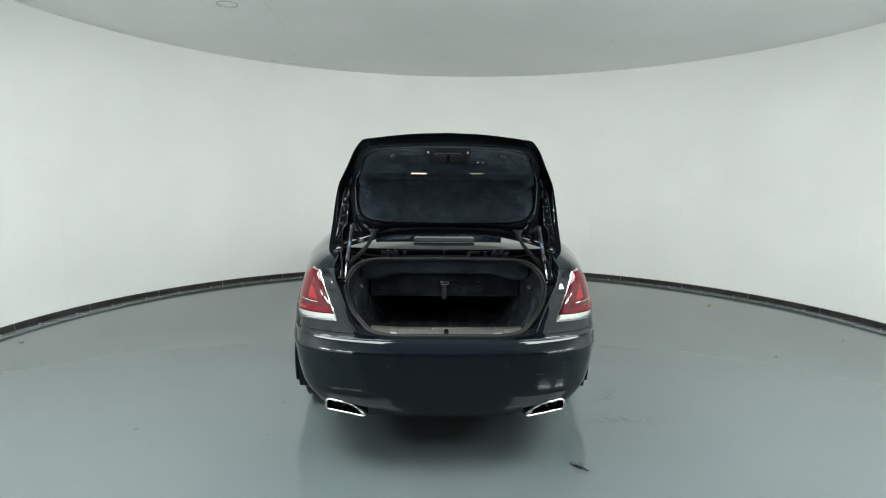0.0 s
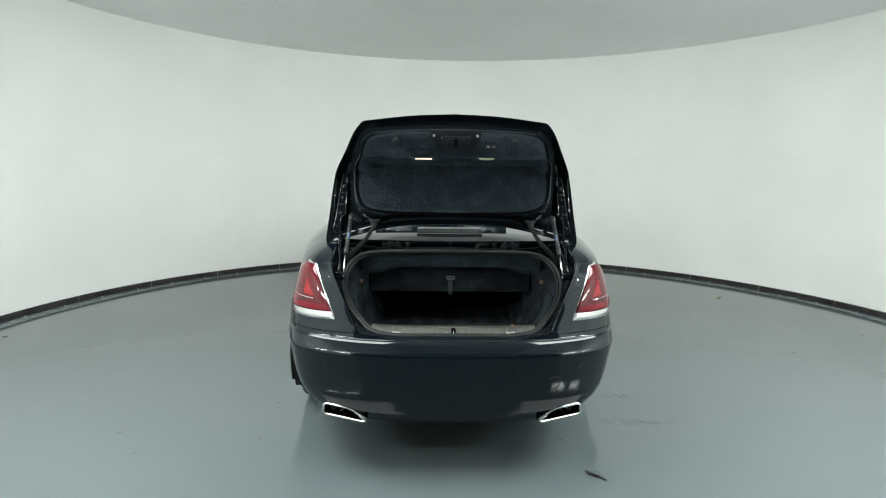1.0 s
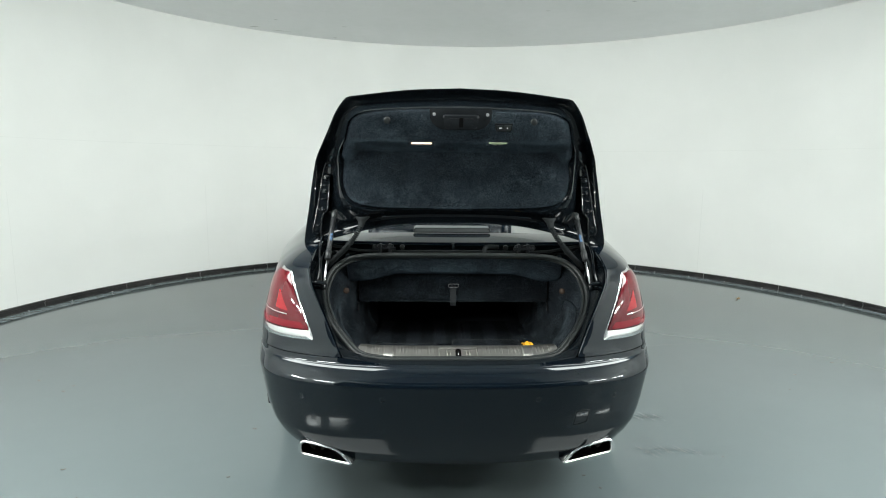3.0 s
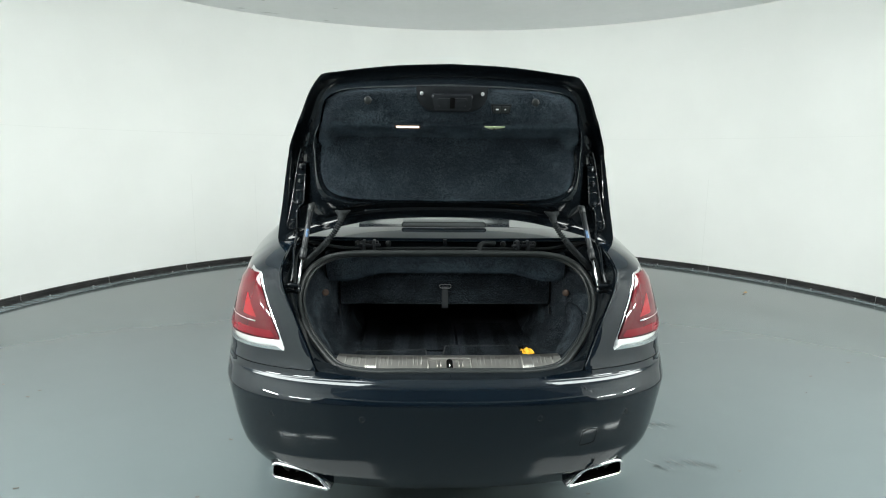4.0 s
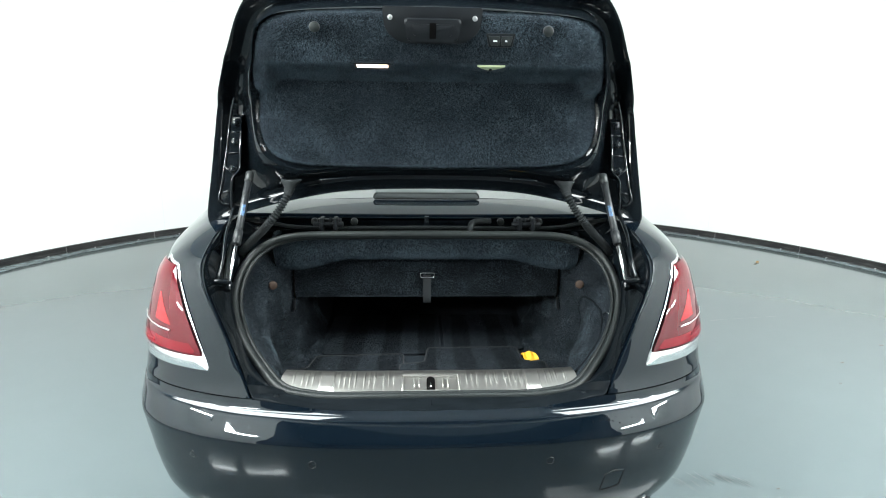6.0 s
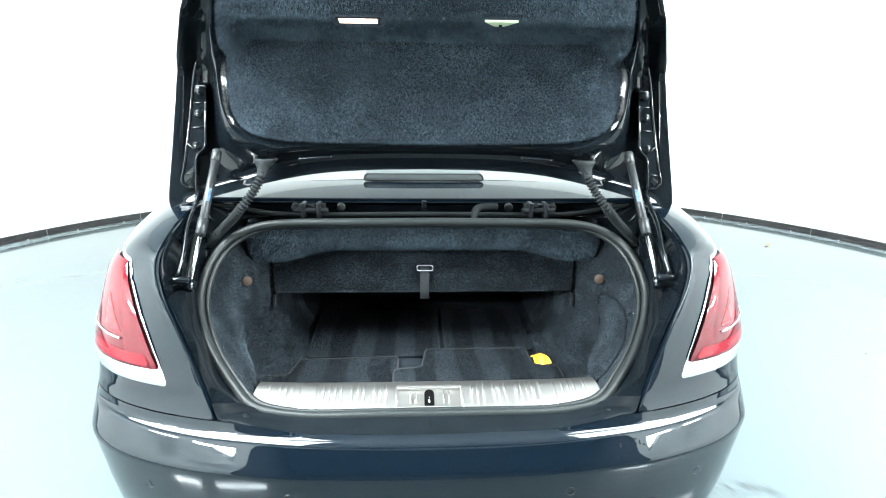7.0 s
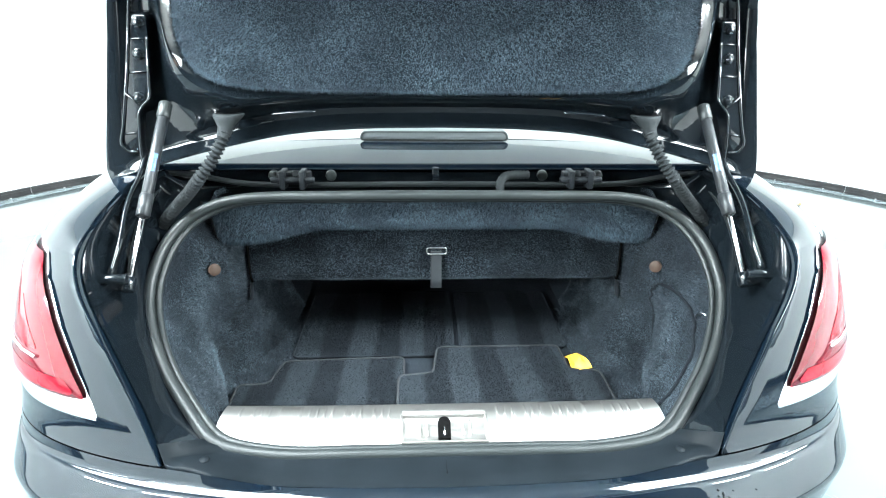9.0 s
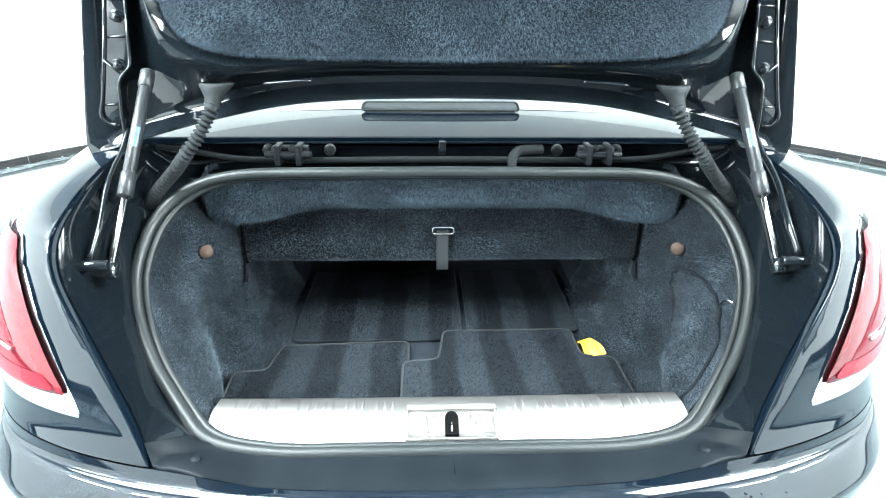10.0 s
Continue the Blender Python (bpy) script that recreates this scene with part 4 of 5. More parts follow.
lamps = {}
for name, corners, radii, args, mat, label in (
    ("bezel", [(0.0, 0.802), (1.0, 0.796), (1.0, 1.026), (0.62, 1.066), (0.0, 1.060)], [0.026, 0.03, 0.05, 0.05, 0.02], (0.004, 0.003, 0.006), SILVER, "bright silver lamp surround"),
    ("lens", [(0.026, 0.843), (1.0, 0.838), (1.0, 1.028), (0.66, 1.059), (0.035, 1.053)], [0.012, 0.02, 0.05, 0.05, 0.02], (0.008, 0.010, 0.003), RED, "red lamp lens"),
):
    out = rounded(corners, radii, 8)
    fine = [Vector((p.x, p.y, 0)) for p in out]
    fine = even(fine + [fine[0]], 130, True)
    bm = rounded_sheet([(p.x, p.y) for p in fine], 9, *args, dome=lens_out if name == "lens" else None)
    bmesh.ops.recalc_face_normals(bm, faces=bm.faces)
    if name == "bezel":
        lamps["thing"] = pair("tail_lamp", bm, mat, car, label, 50)
    else:
        pair(name, bm, mat, lamps["thing"], label, 50)


def lens_patch(name, outline, mat, label, extra=0.0012):
    rows = []
    cu, cv = sum(p[0] for p in outline) / len(outline), sum(p[1] for p in outline) / len(outline)
    for j in range(7):
        f = 1 - j / 6 * 0.999
        rows.append([lamp_point(lerp(cu, p[0], f), lerp(cv, p[1], f), lens_out(lerp(cu, p[0], f), lerp(cv, p[1], f), extra)) for p in outline])
    bm = grid(rows, True)
    bmesh.ops.recalc_face_normals(bm, faces=bm.faces)
    pair(name, bm, mat, lamps["thing"], label, 60)


def outline2(corners, r):
    fine = [Vector((p.x, p.y, 0)) for p in rounded(corners, r, 6)]
    return [(p.x, p.y) for p in even(fine + [fine[0]], 60, True)]


lens_patch("lower_lens", outline2([(0.06, 0.850), (0.97, 0.848), (0.98, 0.872), (0.52, 0.876), (0.08, 0.874)], 0.008), RED_DEEP, "bright red lower lens band", 0.0006)
lens_patch("reflector", outline2([(0.24, 0.910), (0.50, 0.916), (0.40, 0.985), (0.36, 0.985)], 0.012), RED_BRIGHT, "bright red reflector", 0.0006)
line = [lamp_point(f, z, lens_out(f, z, 0.002)) for f, z in ((0.26, 0.8985), (0.4, 0.899), (0.55, 0.9005), (0.7, 0.9025), (0.86, 0.906))]
pair("lamp_line", tube(line, 0.0022, 8, taper=lambda f: 0.0030 - 0.0014 * f), SILVER, lamps["thing"], "thin silver light guide")

# ---- exhaust trims, sensors, towing cover ----
for s in (-1, 1):
    trim_pts = [(s * p.x, p.y) for p in TRIM]

    def skin(g, out):
        """The opening's outline, scaled about its middle, on the bumper's surface."""
        pts = []
        for x, z in trim_pts:
            x, z = lerp(s * TX, x, g), lerp(TZ, z, g)
            zz = max(z, 0.292)
            p = abs(x) / table(NARROW, zz)
            pts.append(Vector((x, table(REAR, zz) + lerp(0.80, 1.0, smooth(0.36, 0.58, zz)) * table(PLAN, p) - out, z)))
        return pts

    def plane(g, d):
        """The same outline in the trim's own upright plane."""
        return [Vector((lerp(s * TX, x, g), 3.922 + 0.24 * (abs(lerp(s * TX, x, g)) - 0.43) + d, lerp(TZ, z, g))) for x, z in trim_pts]

    tip = part("exhaust_trim", tube(plane(1.0, 0.0), 0.0058, 10, True), CHROME, car, "polished chrome exhaust trim")
    rows = [plane(g, d) for g, d in ((1.0, 0.003), (0.96, 0.03), (0.9, 0.12), (0.01, 0.125))]
    part("exhaust_box", grid(rows, True), DARK, tip)
    part("surround", grid([plane(1.0, 0.004), plane(1.05, 0.006), skin(1.12, 0.001), skin(1.17, 0.0018), skin(1.19, -0.002)], True), PAINT, tip, "glossy black bumper collar")
    for x in (0.50, 0.575):
        rows = [[(s * x + r * math.cos(a), y, 0.352 + r * math.sin(a)) for a in [math.tau * i / 28 for i in range(28)]] for r, y in ((0.036, 4.03), (0.040, 4.015), (0.036, 4.01), (0.034, 4.06))]
        part("tailpipe", grid(rows, True), PIPE, tip, "dark steel tailpipe")
    for x, z in ((0.30, 0.612), (0.62, 0.60)):
        p = PLAN_LINE[min(range(300), key=lambda k: abs(PLAN_LINE[k].x - x))]
        c = flank(p, z)
        n = Vector((s * 0.35 * (x > 0.5), -1, 0)).normalized()
        c = Vector((s * c.x, c.y, c.z))
        part("parking_sensor", tube([c + n * 0.0012 + Vector((0.0095 * math.cos(a), 0, 0.0095 * math.sin(a))) for a in [math.tau * i / 24 for i in range(24)]], 0.0009, 6, True), SENSOR, bumper, "small round parking sensor")


def bumper_point(x, z, out):
    p = PLAN_LINE[min(range(300), key=lambda k: abs(PLAN_LINE[k].x - abs(x)))]
    q = flank(p, z)
    return Vector((math.copysign(q.x, x), q.y - out, z))


cap = rounded([(0.462, 0.485), (0.522, 0.495), (0.525, 0.548), (0.485, 0.553), (0.465, 0.54)], 0.012, 5)
part("towing_cover", tube([bumper_point(x, z, 0.001) for x, z in cap], 0.0011, 6, True), SENSOR, bumper, "outline of the towing eye cover")


# ---- the raised boot lid ----
def lid_at(x, z, out=0.0):
    """On the lid's middle plane; out: towards the opening's rear."""
    return Vector((x, lid_y(z) - out * 0.964, z - out * 0.266))


def lid_y(z, upper=1.578, lower=1.552):
    """The lid's middle plane: upright in its lower part, leaning to the rear above the fold."""
    y = 4.30 - 0.2755 * (z - 1.14)
    return y + max(0.0, 4.285 - y) * smooth(upper, lower, z)


def edge_back(z):
    """How far the lid's outer edge lies behind its lining: the lid bends forward over its upper third."""
    return table([(1.13, 0.015), (1.2, 0.03), (1.3, 0.05), (1.4, 0.068), (1.47, 0.068), (1.53, 0.05), (1.60, 0.012), (1.8, 0.0)], z)


def edge_y(z):
    """Where the lid's outer edge lies: upright below, bent towards the rear above."""
    return table([(1.13, 4.335), (1.3, 4.352), (1.4, 4.37), (1.48, 4.37), (1.54, 4.315), (1.6, 4.235), (1.7, 4.185), (1.757, 4.155), (1.8, 4.14)], z)


def radial(half, c, n):
    """A closed outline from its right half (bottom to top), sampled by even steps of length, as x and z."""
    line = spline([(x, 0, z) for x, z in half], n)
    full = line + [Vector((-p.x, 0, p.z)) for p in line[-2:0:-1]]
    return [(p.x, p.z) for p in full]


LID_HALF = [(0, 1.234), (0.16, 1.231), (0.30, 1.220), (0.45, 1.190), (0.57, 1.158), (0.645, 1.136), (0.672, 1.133), (0.674, 1.15), (0.654, 1.30), (0.643, 1.40), (0.626, 1.49), (0.605, 1.535), (0.578, 1.574), (0.554, 1.61), (0.506, 1.70), (0.473, 1.742), (0.456, 1.757), (0.40, 1.766), (0.2, 1.788), (0, 1.796)]
TRIM_HALF = [(0, 1.306), (0.20, 1.308), (0.38, 1.312), (0.435, 1.321), (0.470, 1.342), (0.491, 1.38), (0.501, 1.44), (0.502, 1.50), (0.490, 1.555), (0.462, 1.60), (0.450, 1.645), (0.438, 1.678), (0.40, 1.703), (0.33, 1.715), (0.2, 1.721), (0, 1.725)]
NL = 100


def rim_match(trim, outline):
    """For each point of the outline the trim point in the same direction from the lid's middle."""
    def turn(p):
        return math.atan2((p[1] - 1.50) * 1.0, p[0])
    fine = []
    for (a, b), (c, d) in zip(trim, trim[1:] + trim[:1]):
        fine += [(lerp(a, c, k / 8), lerp(b, d, k / 8)) for k in range(8)]
    return [min(fine, key=lambda q: abs(math.remainder(turn(q) - turn(p), math.tau))) for p in outline]


lid_out = radial(LID_HALF, None, NL)
trim_in = rim_match(radial(TRIM_HALF, None, NL), lid_out)


def swell(z):
    """How far the lid's inner side comes forward towards its upper end."""
    return 0.052 * smooth(1.50, 1.70, z)


def lid_ring(f, out, keep=1.0):
    ring = []
    for (x, z), (a, b) in zip(lid_out, trim_in):
        px, pz = lerp(x, a, f), lerp(z, b, f)
        near = lid_at(px, pz, out + swell(pz) * keep)
        near.y += lid_y(pz, 1.615, 1.48) - lid_y(pz)
        ring.append(near.lerp(Vector((px, edge_y(pz) - (out + 0.022) * 0.964, pz)), smooth(0.97, 0.66, f)))
    return ring


rows = [lid_ring(f, o, k) for f, o, k in ((0.0, -0.022, 0.4), (-0.012, -0.014, 0.5), (-0.014, -0.004, 0.6), (0.0, 0.004, 0.8), (0.05, 0.004, 0.9), (0.14, -0.006, 1.0), (0.24, -0.022, 1.0), (0.36, -0.030, 1.0), (0.52, -0.028, 1.0), (0.64, -0.012, 1.0), (0.74, 0.010, 1.0), (0.84, 0.016, 1.0), (0.92, 0.008, 1.0), (0.99, -0.012, 1.0), (1.10, -0.02, 1.0))]
frame_bm = grid(rows, True)
bmesh.ops.recalc_face_normals(frame_bm, faces=frame_bm.faces)
lid = part("boot_lid", frame_bm, INNER_PAINT, car, "raised black boot lid seen from inside", sharp=45)
rows = []
for g, o in ((1.0, -0.022), (0.97, -0.034), (0.85, -0.055), (0.6, -0.08), (0.3, -0.09), (0.01, -0.092)):
    rows.append([Vector((x * g, edge_y(lerp(1.46, z, g)) - 0.022 - o, lerp(1.46, z, g))) for x, z in lid_out])
skin = grid(rows, True)
bmesh.ops.recalc_face_normals(skin, faces=skin.faces)
part("outer_skin", skin, PAINT, lid, "glossy black outer skin", sharp=50)

# carpet trim with a fold: the upper part hangs over the lower one
def half_width(z):
    pts = [(b, a) for a, b in TRIM_HALF[1:-1]]
    return table(pts, z)


FOLD = [(1.306, -0.012), (1.310, 0.004), (1.318, 0.014), (1.335, 0.020), (1.36, 0.020), (1.42, 0.014), (1.48, 0.006), (1.54, -0.002), (1.567, -0.006), (1.578, -0.002), (1.587, 0.016), (1.594, 0.040), (1.602, 0.054), (1.615, 0.060), (1.64, 0.066), (1.68, 0.070), (1.70, 0.070), (1.713, 0.064), (1.721, 0.050), (1.725, 0.030)]


def trim_out(z):
    return table(FOLD, z)


zs = [1.306, 1.308, 1.310, 1.314, 1.318, 1.326, 1.335, 1.35, 1.37, 1.40, 1.43, 1.46, 1.49, 1.51, 1.53, 1.55, 1.567, 1.573, 1.578, 1.582, 1.587, 1.591, 1.594, 1.598, 1.602, 1.608, 1.615, 1.627, 1.64, 1.66, 1.68, 1.695, 1.705, 1.713, 1.718, 1.7225, 1.725]
us = [math.sin(math.pi / 2 * lerp(-1, 1, i / 60)) for i in range(61)]
rows = []
for z in zs:
    w = half_width(z)
    row = []
    for u in us:
        bow = 0.006 * (1 - u * u) * (smooth(1.6, 1.72, z) - smooth(1.36, 1.31, z)) * 0.5
        side = 0.030 * abs(u) ** 14
        o = trim_out(z)
        cheek = lid_y(z) - lid_y(z, 1.615, 1.48) + 0.058 * smooth(1.50, 1.615, z)
        if 1.48 < z < 1.615:
            o = lerp(o, max(o, cheek), smooth(0.84, 0.97, abs(u)))
        row.append(lid_at(u * w, z + bow, o - side))
    rows.append(row)
trim_bm = grid(rows)
bmesh.ops.recalc_face_normals(trim_bm, faces=trim_bm.faces)
trim = part("lid_lining", trim_bm, FUR, lid, "navy wool carpet lid lining", sharp=60)

# lamp and glow handle under the fold
def fold_plate(name, outline, mat, label, lift=0.003):
    """A flat fitting on the underside of the fold; outline as x and 0..1 from the wall to the fold's edge."""
    pts = []
    for x, v in outline:
        z = lerp(1.5755, 1.5985, v)
        pts.append(lid_at(x, z - lift, lerp(-0.004, 0.050, v) + 0.001))
    part(name, slab(pts, (0, 0.003, 0.006)), mat, lid, label)


fold_plate("lamp_rim", [(p.x, p.y) for p in rounded([(-0.203, 0.45), (-0.107, 0.45), (-0.107, 1.0), (-0.203, 1.0)], 0.01, 3)], PLASTIC, "black lamp rim", 0.002)
fold_plate("boot_lamp", [(p.x, p.y) for p in rounded([(-0.196, 0.52), (-0.114, 0.52), (-0.114, 0.97), (-0.196, 0.97)], 0.01, 3)], LAMP_WHITE, "lit warm white boot lamp", 0.0045)
fold_plate("release_handle", [(0.120, 1.0), (0.125, 0.85), (0.138, 0.55), (0.147, 0.38), (0.157, 0.33), (0.167, 0.38), (0.176, 0.55), (0.189, 0.85), (0.194, 1.0)], GREEN_GLOW, "pale green emergency release handle", 0.004)
part("handle_dot", rod(lid_at(0.158, 1.586, 0.026), lid_at(0.158, 1.581, 0.030), 0.004, 10), PLASTIC, lid)

# latch plate with its housing and two screws
plate_out = rounded([(-0.124, 1.735), (-0.120, 1.680), (-0.080, 1.652), (0.080, 1.652), (0.120, 1.680), (0.124, 1.735)], [0.006, 0.04, 0.04, 0.04, 0.04, 0.006], 5)
latch = part("latch_plate", slab([lid_at(x, z, 0.072) for x, z in plate_out], Vector(lid_at(0, 1.7, 0.079)) - Vector(lid_at(0, 1.7, 0.072)), 0.0025), PLASTIC, lid, "black plastic latch surround")
house = rounded([(-0.072, 1.710), (-0.062, 1.660), (0.062, 1.660), (0.072, 1.710)], 0.01, 4)
part("latch_housing", slab([lid_at(x, z, 0.077) for x, z in house], Vector(lid_at(0, 1.7, 0.106)) - Vector(lid_at(0, 1.7, 0.077)), 0.006, 3), PLASTIC, latch)
inner = rounded([(-0.052, 1.700), (-0.046, 1.673), (0.046, 1.673), (0.052, 1.700)], 0.006, 4)
part("latch_recess", slab([lid_at(x, z, 0.1050) for x, z in inner], Vector(lid_at(0, 1.7, 0.1095)) - Vector(lid_at(0, 1.7, 0.1050)), 0.0015), PLASTIC, latch)
# Near-black plate instead of a cut slot; its shade is colour.
part("latch_slot", slab([lid_at(x, z, 0.1100) for x, z in rounded([(-0.008, 1.703), (-0.008, 1.668), (0.008, 1.668), (0.008, 1.703)], 0.002, 2)], Vector((0, -0.001, 0))), DARK, latch)
for s in (-1, 1):
    c0, c1 = lid_at(s * 0.105, 1.711, 0.078), lid_at(s * 0.105, 1.711, 0.0835)
    part("screw", rod(c0, c1, 0.0062, 14), STEEL, latch, "bright zinc screw")
    c0, c1 = lid_at(s * 0.290, 1.687, 0.066), lid_at(s * 0.290, 1.687, 0.094)
    knob = rod(c0, c0.lerp(c1, 0.55), 0.0100, 20)
    rod(c0.lerp(c1, 0.5), c1, 0.0125, 24, knob)
    part("rubber_stop", knob, RUBBER, lid, "round black rubber stop")
# closing buttons
b_out = rounded([(0.136, 1.677), (0.144, 1.645), (0.204, 1.645), (0.210, 1.677)], 0.005, 3)
btn = part("button_panel", slab([lid_at(x, z, 0.066) for x, z in b_out], Vector((0, -0.009, -0.002)), 0.002), PLASTIC, lid, "black closing button panel")
b_in = rounded([(0.142, 1.672), (0.148, 1.650), (0.171, 1.650), (0.171, 1.672)], 0.003, 3)
part("button", slab([lid_at(x, z, 0.075) for x, z in b_in], Vector((0, -0.003, -0.001)), 0.001), RUBBER, btn)
part("button", slab([lid_at(0.346 - x, z, 0.075) for x, z in b_in[::-1]], Vector((0, -0.003, -0.001)), 0.001), RUBBER, btn)
for x, w in ((0.159, 0.006), (0.187, 0.003)):
    part("symbol", slab([lid_at(x + dx * w, 1.661 + dz, 0.0785) for dx, dz in ((-1, -0.002), (1, -0.002), (0.7, 0.002), (-0.7, 0.002))], Vector((0, -0.0006, 0))), SILVER_PRINT, btn)

# ---- hinge brackets, struts, hoses ----
def seat_out(z):
    """Where the hinge brackets' faces lie on the lid."""
    return -0.008 - 0.72 * edge_back(z)


for s in (-1, 1):
    bracket_out = rounded([(0.560, 1.440), (0.590, 1.440), (0.600, 1.396), (0.608, 1.347), (0.614, 1.308), (0.628, 1.235), (0.636, 1.204), (0.627, 1.190), (0.607, 1.190), (0.598, 1.223), (0.596, 1.266), (0.573, 1.288), (0.568, 1.353), (0.564, 1.396)], 0.006, 3)
    order = bracket_out if s > 0 else bracket_out[::-1]
    bracket = part("hinge_bracket", slab([lid_at(s * x, z - 0.013, seat_out(z) - 0.034) for x, z in order], Vector((0, -0.034, -0.0094)), 0.002), INNER_PAINT, lid, "black steel hinge bracket with three bolts")
    for z, x in ((1.424, 0.577), (1.368, 0.583), (1.290, 0.592)):
        c = lid_at(s * x, z - 0.012, seat_out(z) - 0.001)
        d = Vector((0, -0.964, -0.266))
        bolt = rod(c, c + d * 0.004, 0.0125, 22)
        rod(c + d * 0.003, c + d * 0.010, 0.0080, 6, bolt)
        rod(c + d * 0.010, c + d * 0.0125, 0.005, 12, bolt)
        part("bolt", bolt, INNER_PAINT, bracket, "black flanged bolt")
    for xa, za, xb, zb in ((0.565, 1.396, 0.600, 1.396), (0.568, 1.338, 0.609, 1.336), (0.585, 1.272, 0.616, 1.300), (0.598, 1.226, 0.630, 1.224)):
        part("rib", tube([lid_at(s * lerp(xa, xb, f), lerp(za, zb, f) - 0.012, seat_out(za) + 0.002) for f in (0, 0.5, 1)], 0.0022, 8), INNER_PAINT, bracket)
    for line in (((0.564, 1.400), (0.566, 1.375), (0.568, 1.350), (0.570, 1.320), (0.573, 1.290), (0.585, 1.278), (0.595, 1.264), (0.598, 1.235), (0.600, 1.20), (0.604, 1.15)), ((0.575, 1.500), (0.588, 1.458), (0.600, 1.397), (0.608, 1.347), (0.615, 1.308), (0.629, 1.235), (0.636, 1.205), (0.626, 1.191), (0.608, 1.190))):
        edge = spline([lid_at(s * x, z - 0.012, seat_out(z) + 0.002) for x, z in line], 40)
        part("flange", tube(edge, 0.0035, 8), INNER_PAINT, bracket)
    # hinge arm down to its pivot
    arm = spline([(s * 0.600, 4.33, 1.180), (s * 0.598, 4.285, 1.146), (s * 0.590, 4.20, 1.108), (s * 0.576, 4.12, 1.057), (s * 0.580, 4.08, 1.015)], 26)
    arm_ob = part("hinge_arm", tube(arm, 0.0072, 10, flat=0.7), INNER_PAINT, car, "black curved hinge arm")
    pivot = rod((s * 0.545, 4.068, 1.012), (s * 0.605, 4.062, 1.014), 0.0085, 14)
    rod((s * 0.600, 4.062, 1.014), (s * 0.612, 4.061, 1.0145), 0.013, 6, pivot)
    part("pivot_bolt", pivot, INNER_PAINT, arm_ob)
    a, b = Vector((s * 0.541, 4.320, 1.277)), Vector((s * 0.556, 4.085, 0.988))
    strut = part("gas_strut", rod(a.lerp(b, 0.07), a.lerp(b, 0.60), 0.0105, 18), STRUT, car, "dark grey gas strut with blue sticker")
    part("collar", rod(a.lerp(b, 0.52), a.lerp(b, 0.64), 0.0125, 18), STRUT, strut)
    part("piston_rod", rod(a.lerp(b, 0.62), a.lerp(b, 0.97), 0.0055, 14), ROD, strut, "polished piston rod")
    part("end_cap", rod(a.lerp(b, -0.01), a.lerp(b, 0.085), 0.0125, 16), RUBBER, strut)
    ball = rod(b.lerp(a, 0.05), b.lerp(a, -0.02), 0.013, 14)
    rod(b, b + Vector((s * 0.03, 0.004, 0)), 0.007, 10, ball)
    part("ball_joint", ball, INNER_PAINT, strut)
    d = (b - a).normalized()
    side = Vector((-s * 0.3, -1, 0)).normalized()
    rows = []
    for f in (0.30, 0.40):
        p = a.lerp(b, f)
        u = side - d * side.dot(d)
        u.normalize()
        w = d.cross(u)
        rows.append([p + (u * math.cos(t) + w * math.sin(t)) * 0.0109 for t in [radians(-30 + 10 * i) for i in range(7)]])
    part("sticker", grid(rows), STICKER, strut, "worn blue sticker")
    # corrugated cable hose with its cup on the lid
    cup_c = Vector((s * 0.413, 4.285, 1.258))
    path = spline([cup_c + Vector((0, 0, -0.018)), (s * 0.420, 4.270, 1.222), (s * 0.443, 4.258, 1.180), (s * 0.469, 4.253, 1.147), (s * 0.501, 4.272, 1.112), (s * 0.531, 4.29, 1.084), (s * 0.560, 4.303, 1.056), (s * 0.583, 4.315, 1.030), (s * 0.605, 4.315, 1.000)], 640)
    hose = part("cable_hose", tube(path, 0.0105, 14, taper=lambda f: 0.0106 + 0.0024 * math.cos(math.tau * 36 * f)), HOSE, car, "dark grey corrugated rubber cable hose")
    prof = [(0.021, 1.0), (0.0245, 0.96), (0.0245, 0.88), (0.020, 0.70), (0.0140, 0.45), (0.0125, 0.0)]
    top_c, low_c = cup_c + Vector((0, 0.012, 0.006)), path[48]
    rows = []
    for r, f in prof:
        c = low_c.lerp(top_c, f)
        rows.append([c + Vector((math.cos(t) * r * (1 + 0.25 * f), math.sin(t) * r, 0)) for t in [math.tau * i / 24 for i in range(24)]])
    cup = grid(rows, True)
    bmesh.ops.recalc_face_normals(cup, faces=cup.faces)
    part("cup", cup, HOSE, hose, "flared rubber cup")
    # pressed details in the lid's lower channel
    groove = spline([lid_at(s * 0.33, 1.262, -0.006), lid_at(s * 0.28, 1.266, -0.006), lid_at(s * 0.245, 1.268, -0.006)], 12)
    part("pressing", tube(groove, 0.004, 8, flat=0.5), INNER_PAINT, lid)
    # gutter fittings beside the seal
    part("water_tube", tube(spline([(s * 0.60, 4.36, 1.10), (s * 0.598, 4.28, 1.075), (s * 0.585, 4.19, 1.03), (s * 0.575, 4.13, 0.985)], 20), 0.006, 8), RUBBER, car)
    for line in ([(0.604, 4.36, 1.113), (0.582, 4.36, 1.086), (0.574, 4.36, 1.083), (0.556, 4.36, 1.093)], [(0.597, 4.385, 1.120), (0.57, 4.375, 1.107), (0.538, 4.36, 1.090)]):
        part("wire_loop", tube(spline([(s * x, y, z) for x, y, z in line], 20), 0.0035, 8), INNER_PAINT, car)
